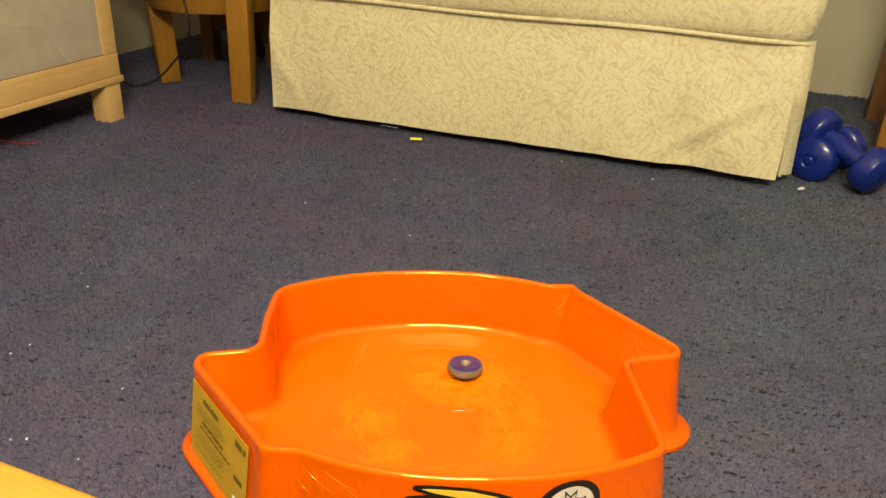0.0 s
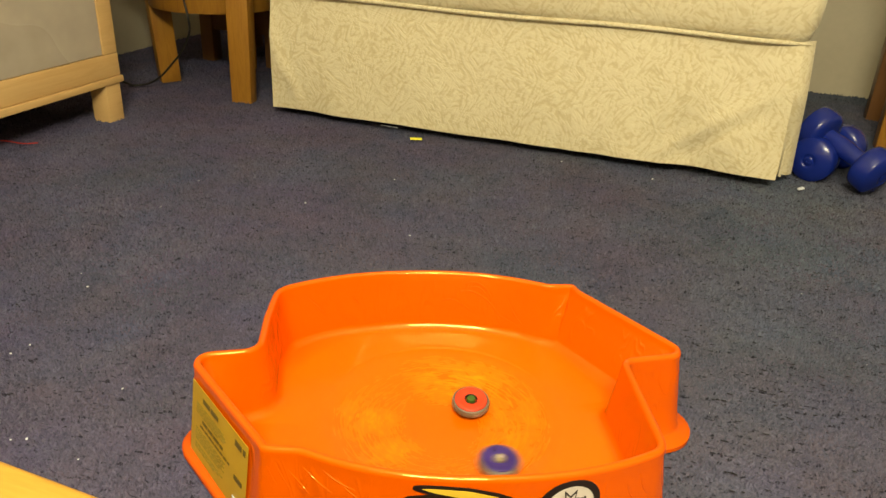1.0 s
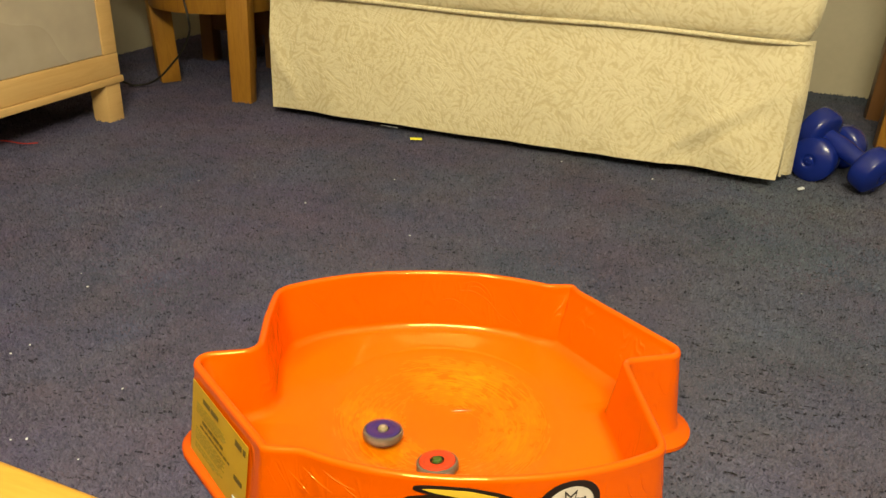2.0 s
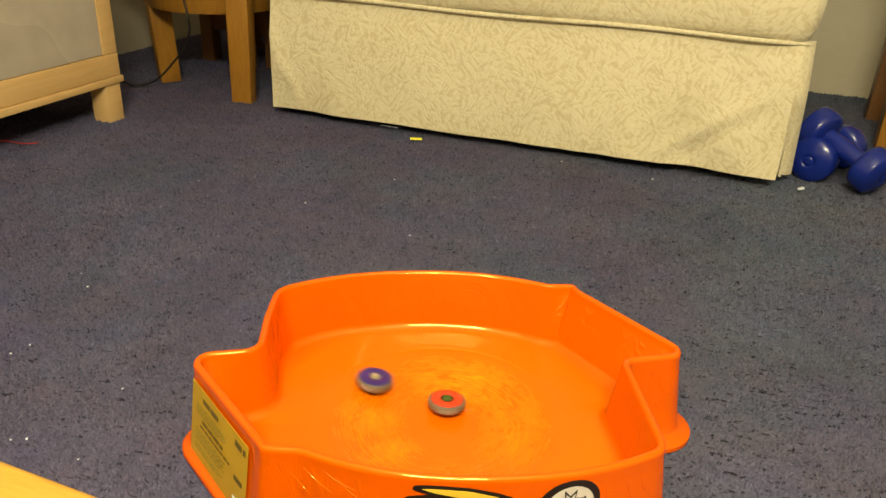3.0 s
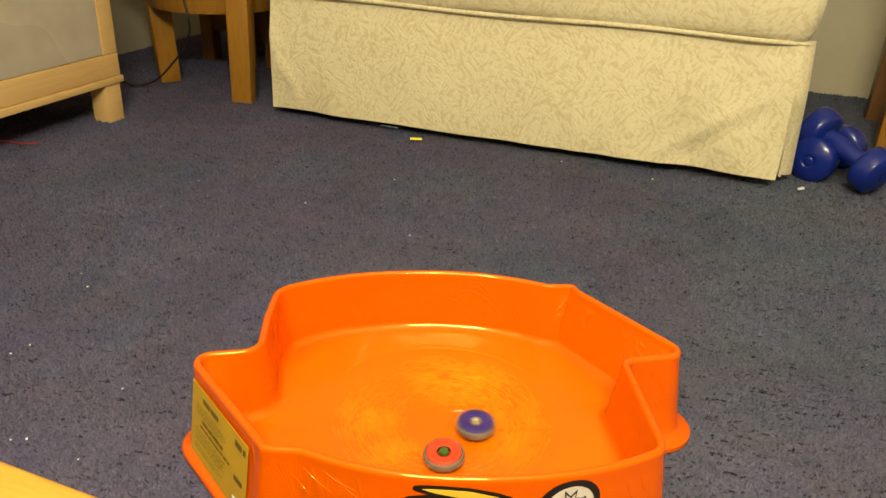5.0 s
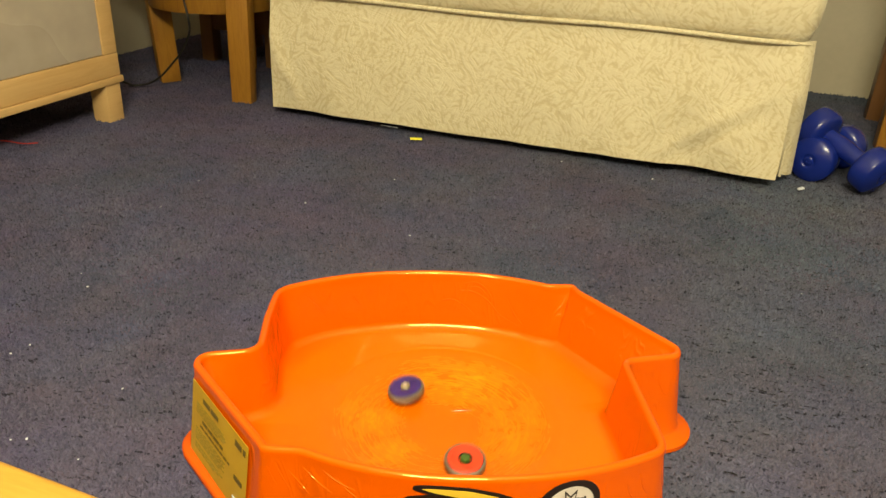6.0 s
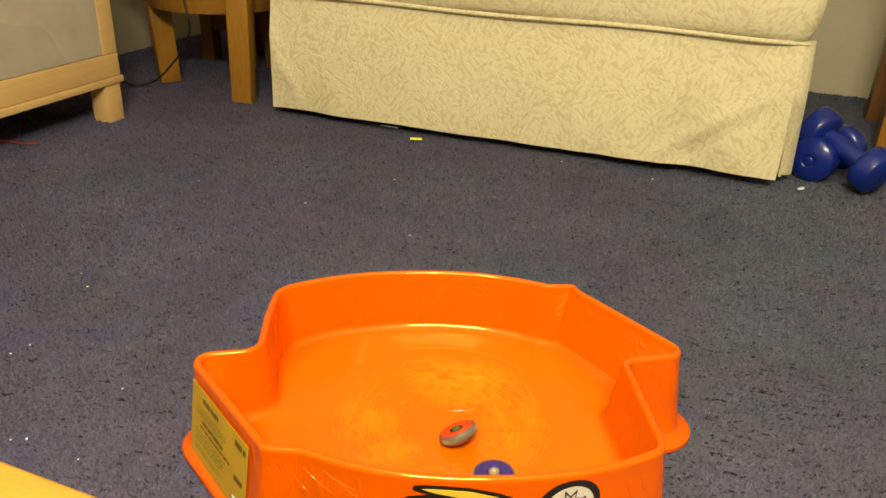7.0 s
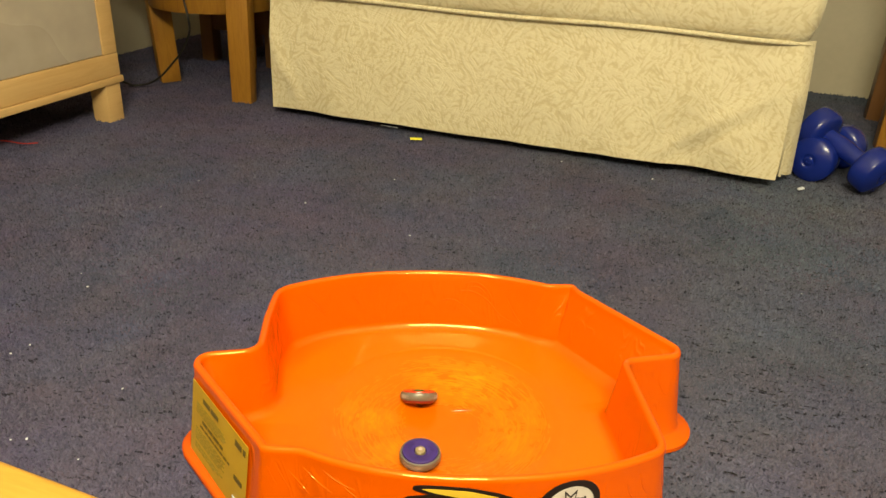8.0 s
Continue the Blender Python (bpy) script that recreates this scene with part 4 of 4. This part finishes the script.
# ---- carpet pile ----
def carpet_pile():
    rng = np.random.default_rng(5)
    x, y, size = [], [], []
    # the pile is finest round the arena and coarser over the rest of the room
    for step, x0, x1, y0, y1, k in ((0.0040, -1.75, 1.6, 0.42, 1.0, 0.70), (0.0055, -1.75, 1.6, 1.0, 2.9, 0.95), (0.0105, -2.5, 3.2, -2.7, 3.2, 1.75)):
        xs, ys = np.meshgrid(np.arange(x0, x1, step), np.arange(y0, y1, step))
        x.append((xs + rng.uniform(-0.5, 0.5, xs.shape) * step).ravel())
        y.append((ys + rng.uniform(-0.5, 0.5, ys.shape) * step).ravel())
        size.append(np.full(xs.size, k))
    x, y, size = np.concatenate(x), np.concatenate(y), np.concatenate(size)
    c, s = math.cos(radians(TURN)), math.sin(radians(TURN))
    rs, rn = x * c + y * s, -x * s + y * c
    fine = (np.abs(x) < 0.30 + 0.58 * y) & (y > 0.42) & (y < 2.9)
    keep = (fine == (size < 1.5)) & (rs > S0 + 0.004) & (rn < N1 - 0.004) & (rs < S1 - 0.01) & (rn > N0 + 0.01)
    # none where the arena stands
    hole = np.array([(q.x * 1.0 + ARENA[0], q.y + ARENA[1]) for q, w in arena_outline()])
    gx, gy = (hole[:, 0] - ARENA[0]) * 1.04 + ARENA[0], (hole[:, 1] - ARENA[1]) * 1.04 + ARENA[1]
    inside = np.zeros(x.shape, bool)
    for k in range(len(gx)):
        x1, y1, x2, y2 = gx[k - 1], gy[k - 1], gx[k], gy[k]
        if y1 != y2:
            inside ^= ((y1 > y) != (y2 > y)) & (x < (x2 - x1) * (y - y1) / (y2 - y1) + x1)
    keep &= ~inside
    # partings between the rows of pile, short and narrow, along the room's axes, more of them to the right and nearer
    # the camera
    px, py = rng.uniform(-1.2, 1.5, 18000), rng.uniform(0.42, 2.4, 18000)
    few = np.clip((px + 0.25) / 0.55, 0.10, 1.0) * np.clip((2.5 - py) / 1.5, 0.3, 1.0)
    sel = (rng.uniform(0, 1, 18000) < 0.55 * few) & (np.abs(px) < 0.30 + 0.58 * py)
    px, py = px[sel], py[sel]
    pl, pw = 0.0014 + 0.0040 * rng.uniform(0, 1, len(px)) ** 2, rng.uniform(0.0006, 0.0014, len(px))
    pa = radians(TURN) + rng.normal(0, 0.22, len(px))
    for k in range(len(px)):
        dx, dy = x - px[k], y - py[k]
        near = np.nonzero((np.abs(dx) < 0.012) & (np.abs(dy) < 0.012))[0]
        along, across = dx[near] * math.cos(pa[k]) + dy[near] * math.sin(pa[k]), -dx[near] * math.sin(pa[k]) + dy[near] * math.cos(pa[k])
        keep[near[(along / (pl[k] + 0.0012)) ** 2 + (across / (pw[k] + 0.0016)) ** 2 < 1]] = False
    # flat dark slivers in the partings, shade given as colour
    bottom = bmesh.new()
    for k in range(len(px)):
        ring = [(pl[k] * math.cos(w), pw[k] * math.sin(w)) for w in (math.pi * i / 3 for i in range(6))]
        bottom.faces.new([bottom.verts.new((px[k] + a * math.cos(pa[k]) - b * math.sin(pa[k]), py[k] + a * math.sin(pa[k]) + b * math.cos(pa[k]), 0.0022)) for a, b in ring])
    solid("parting_shade", bottom, PARTING_SHADE, pose(0, 0, 0), "near-black slivers standing in for shade in the parted pile", "carpet", kind="stuff")
    x, y, size = x[keep], y[keep], size[keep]
    n = len(x)
    # the pile lies in clumps about a centimetre wide, with pits between them
    gx, gy = np.floor((x + 3) / 0.0105).astype(int), np.floor((y + 3) / 0.0085).astype(int)
    clump = rng.uniform(0, 1, (gx.max() + 2, gy.max() + 2))
    sm = 0.5 * clump[gx, gy] + 0.25 * clump[gx + 1, gy] + 0.25 * clump[gx, gy + 1]
    r = size * rng.uniform(0.0024, 0.0042, n) * np.where(sm < 0.26, 0.55, 1.0)
    h = np.minimum(size, 1.2) * rng.uniform(0.003, 0.0075, n) * np.clip(0.35 + 1.3 * sm, 0.3, 1.4)
    a0 = rng.uniform(0, 2 * math.pi, n)
    lx, ly = size * rng.normal(0, 0.0022, n), size * rng.normal(0, 0.0022, n)
    co = np.zeros((n, 5, 3), np.float32)
    for k in range(4):
        co[:, k, 0] = x + r * np.cos(a0 + k * math.pi / 2)
        co[:, k, 1] = y + r * np.sin(a0 + k * math.pi / 2)
        co[:, k, 2] = -0.0012
    co[:, 4, 0], co[:, 4, 1], co[:, 4, 2] = x + lx, y + ly, h
    tri = np.array([[0, 1, 4], [1, 2, 4], [2, 3, 4], [3, 0, 4]])
    idx = (np.arange(n)[:, None, None] * 5 + tri[None]).reshape(-1)
    me = bpy.data.meshes.new("carpet_pile")
    me.vertices.add(n * 5)
    me.vertices.foreach_set("co", co.ravel())
    me.loops.add(len(idx))
    me.loops.foreach_set("vertex_index", idx.astype(np.int32))
    me.polygons.add(n * 4)
    me.polygons.foreach_set("loop_start", np.arange(0, n * 12, 3, dtype=np.int32))
    me.polygons.foreach_set("use_smooth", np.ones(n * 4, dtype=bool))
    me.update()
    me.materials.append(TUFTS)
    return tagged(new("carpet_pile", me), "short blue-grey carpet tufts", "carpet", kind="stuff")


carpet_pile()


# ---- what moves ----
def between(rows, t):
    """Position and lean at t, by cubic pieces that never overshoot the rows."""
    i = max(k for k in range(len(rows) - 1) if rows[k][0] <= t or k == 0)
    a, b = rows[i], rows[i + 1]
    w = (t - a[0]) / (b[0] - a[0])

    def slope(k, c):
        if k <= 0 or k >= len(rows) - 1:
            return 0.0
        p, q, r = rows[k - 1], rows[k], rows[k + 1]
        d0, d1 = (q[c] - p[c]) / (q[0] - p[0]), (r[c] - q[c]) / (r[0] - q[0])
        return 2 * d0 * d1 / (d0 + d1) if d0 * d1 > 0 else 0.0

    out = []
    for c in range(1, 5):
        dt = b[0] - a[0]
        m0, m1 = slope(i, c) * dt, slope(i + 1, c) * dt
        out.append((2 * w ** 3 - 3 * w ** 2 + 1) * a[c] + (w ** 3 - 2 * w ** 2 + w) * m0 + (3 * w ** 2 - 2 * w ** 3) * b[c] + (w ** 3 - w ** 2) * m1)
    return out


def spin_rows(rows, rate0, rate1):
    """A row for each thirtieth of a second: the tip on the dish, the axis leaning, the top turning about it."""
    made, angle = [], 0.0
    for k in range(241):
        t = k / 30
        x, y, lx, ly = between(rows, t)
        lean = math.hypot(lx, ly)
        axis = Vector((-ly, lx, 0)).normalized() if lean > 1e-6 else Vector((1, 0, 0))
        m = Matrix.Rotation(radians(lean), 4, axis) @ Matrix.Rotation(radians(angle), 4, "Z")
        # a leaning top stands on the edge of its tip's cone
        z = dish(math.hypot(x, y)) + 0.0004 + 0.0035 * math.sin(radians(lean)) * (1 if lean > 8 else 0)
        made.append((t, Matrix.Translation((ARENA[0] + x, ARENA[1] + y, z)) @ m))
        angle += rate0 + (rate1 - rate0) * k / 240
    return made


def motions():
    blue_rows = [
        (0, 0.025, 0.089, 0, 3), (0.1, 0.003, 0.096, -0.9, 2.1), (0.2, -0.036, 0.097, -1.9, 1.1), (0.3, -0.059, 0.083, -2.8, 0.2),
        (0.4, -0.073, 0.055, -3.8, -0.8), (0.5, -0.072, 0.011, -4.7, -1.7), (0.6, -0.060, -0.019, -3.8, -2.2), (0.7, -0.031, -0.051, -2.8, -2.6),
        (0.8, -0.006, -0.066, -1.9, -3.1), (0.9, 0.019, -0.073, -0.9, -3.5), (1, 0.058, -0.073, -0, -4), (1.1, 0.081, -0.068, -0.4, -2.1),
        (1.2, 0.100, -0.034, -0.8, -0.1), (1.3, 0.096, -0.010, -1.2, 1.8), (1.4, 0.082, 0.012, -1.6, 3.7), (1.5, 0.042, 0.029, -2.1, 5.6),
        (1.6, 0.012, 0.031, -2.4, 6.6), (1.7, -0.017, 0.000, -2.7, 7.5), (1.9, -0.057, -0.021, -1, 7.2), (2.1, -0.063, -0.046, 0.8, 6.9),
        (2.3, -0.031, -0.061, 2.5, 6.6), (2.5, 0.002, -0.035, 4.3, 6.3), (2.65, -0.003, 0.002, 5.6, 6), (2.8, -0.033, 0.025, 6.9, 5.8),
        (2.9, -0.051, 0.042, 6.9, 4), (3, -0.080, 0.053, 6.6, 2.7), (3.1, -0.098, 0.050, 6.3, 1.3), (3.2, -0.105, 0.028, 6, 0),
        (3.3, -0.092, 0.011, 4, -1.7), (3.4, -0.068, -0.001, 2, -3.3), (3.5, -0.074, 0.000, -0, -5), (3.6, -0.062, -0.005, -0, -4.8),
        (3.7, -0.027, -0.007, -0, -4.7), (3.8, -0.004, 0.006, -0, -4.5), (3.9, 0.015, 0.021, -0, -4.3), (4, 0.033, 0.043, -0, -4.2),
        (4.1, 0.034, 0.053, -0, -4), (4.2, 0.022, 0.069, -0, -4), (4.3, 0.009, 0.064, -0, -4), (4.4, -0.001, 0.050, -0, -4),
        (4.5, -0.004, 0.023, -0, -4), (4.6, 0.001, 0.028, -0, -4), (4.7, 0.004, 0.019, -0, -4), (4.9, 0.021, -0.005, -1, -4),
        (5.1, 0.052, -0.008, -2.1, -4), (5.3, 0.070, 0.030, -3.1, -4), (5.5, 0.045, 0.077, -4.2, -4), (5.65, 0.006, 0.102, -5, -4),
        (5.8, -0.031, 0.101, -5.7, -4), (5.9, -0.041, 0.070, -8.5, -4.1), (6, -0.040, 0.046, -11.3, -4.1), (6.1, -0.037, 0.020, -11.5, -3.1),
        (6.2, -0.028, -0.013, -11.7, -2.1), (6.3, -0.020, -0.030, -12, -1), (6.4, -0.010, -0.058, -13, -0.5), (6.5, -0.003, -0.074, -14, 0),
        (6.6, 0.006, -0.088, -11.7, 0), (6.7, 0.021, -0.100, -9.3, 0), (6.8, 0.030, -0.109, -7, 0), (6.9, 0.044, -0.109, -5.2, 0.8),
        (7, 0.052, -0.100, -3.5, 1.5), (7.1, 0.051, -0.078, -1.8, 2.2), (7.2, 0.046, -0.067, 0, 3), (7.3, 0.045, -0.066, 0, 2.7),
        (7.4, 0.034, -0.047, 0, 2.3), (7.5, 0.021, -0.038, 0, 2), (7.6, 0.006, -0.022, 1.7, 2), (7.7, -0.013, -0.026, 3.5, 2),
        (7.8, -0.022, -0.041, 2.3, 0.7), (7.9, -0.026, -0.056, 1.2, -0.7), (8, -0.021, -0.063, -0, -2),
    ]
    red_rows = [
        (0, -0.084, -0.138, 6.9, 4), (0.1, -0.076, -0.123, 6.9, 4.6), (0.2, -0.065, -0.095, 6.9, 5.2), (0.3, -0.050, -0.084, 6.9, 5.8),
        (0.4, -0.035, -0.064, 7.3, 6.8), (0.5, -0.015, -0.032, 7.8, 7.8), (0.6, -0.003, -0.009, 7.3, 1), (0.7, 0.013, 0.016, 6.9, -5.8),
        (0.8, 0.022, 0.026, 4.3, -7.8), (0.9, 0.031, 0.033, 1.7, -9.8), (1, 0.031, 0.032, 0.9, -10), (1.1, 0.032, 0.025, -6.9, -4),
        (1.2, 0.036, 0.007, -8.8, -0.6), (1.3, 0.038, -0.007, -10.6, 2.8), (1.4, 0.037, -0.023, -11.8, 4), (1.5, 0.033, -0.043, -13, 5.2),
        (1.6, 0.026, -0.052, -10.3, 7.2), (1.7, 0.015, -0.064, -7.7, 9.2), (1.9, -0.004, -0.080, -6.5, 8.6), (2.1, 0.002, -0.082, -5.3, 8),
        (2.3, 0.028, -0.065, -4.1, 7.4), (2.5, 0.058, -0.024, -2.9, 6.8), (2.65, 0.043, 0.010, -2, 6.4), (2.8, 0.029, 0.023, -1, 5.9),
        (2.9, 0.018, 0.028, 0.3, 5.7), (3, 0.004, 0.029, 1.7, 5.4), (3.1, -0.003, 0.023, 3, 5.2), (3.2, -0.009, 0.006, 2, 5.1),
        (3.3, -0.015, -0.001, 1, 5.1), (3.4, -0.018, -0.010, 0, 5), (3.5, 0.034, -0.037, -2.7, -7.5), (3.6, 0.055, -0.047, -5.2, -0.5),
        (3.7, 0.066, -0.053, -7.7, 6.4), (3.8, 0.067, -0.056, -6.3, 7.5), (3.9, 0.064, -0.062, -5, 8.7), (4, 0.052, -0.069, -4.4, 12.2),
        (4.1, 0.038, -0.070, 0, 12), (4.2, 0.019, -0.068, 1.2, 13.9), (4.3, 0.010, -0.061, 4.4, 12.2), (4.4, 0.002, -0.052, 8, 11.5),
        (4.5, -0.006, -0.037, 10.4, -6), (4.6, -0.007, -0.058, -2.1, -5.6), (4.7, -0.006, -0.060, -1, -5.9), (4.9, 0.002, -0.065, -2.2, -5.3),
        (5.1, 0.004, -0.055, -3.4, -4.8), (5.3, -0.016, -0.052, -4.6, -4.2), (5.5, -0.028, -0.078, -5.8, -3.6), (5.65, -0.010, -0.097, -6.6, -3.2),
        (5.8, 0.010, -0.102, -7.5, -2.7), (5.9, 0.019, -0.089, -3.8, -5.9), (6, 0.024, -0.071, -0, -9), (6.1, 0.030, -0.057, -0, -8),
        (6.2, 0.035, -0.041, -0, -8), (6.3, 0.033, -0.041, -0, -8), (6.4, 0.032, -0.039, 0, 9), (6.5, 0.032, -0.036, 0.7, 8),
        (6.6, 0.028, -0.034, 5.5, 9.5), (6.7, 0.026, -0.027, 16, -5.8), (6.8, 0.026, -0.020, 1.9, -21.9), (6.9, 0.022, -0.024, -27.9, 2.4),
        (7, 0.022, -0.026, -26.2, 18.4), (7.1, 0.019, -0.024, 0, 28), (7.2, 0.005, -0.002, 36.7, 9.8), (7.3, -0.007, 0.024, 26, 15),
        (7.4, -0.018, 0.039, 0, 30), (7.5, -0.024, 0.039, -25.4, 15.9), (7.6, -0.024, 0.034, -31, -11.3), (7.7, -0.027, 0.039, 30.8, -14.4),
        (7.8, -0.023, 0.034, 13.5, 23.4), (7.9, -0.024, 0.035, 1, 29), (8, -0.027, 0.032, -1.1, 32),
    ]
    walk(blue_top, spin_rows(blue_rows, 76, 62))
    walk(red_top, spin_rows(red_rows, -72, -34))


motions()
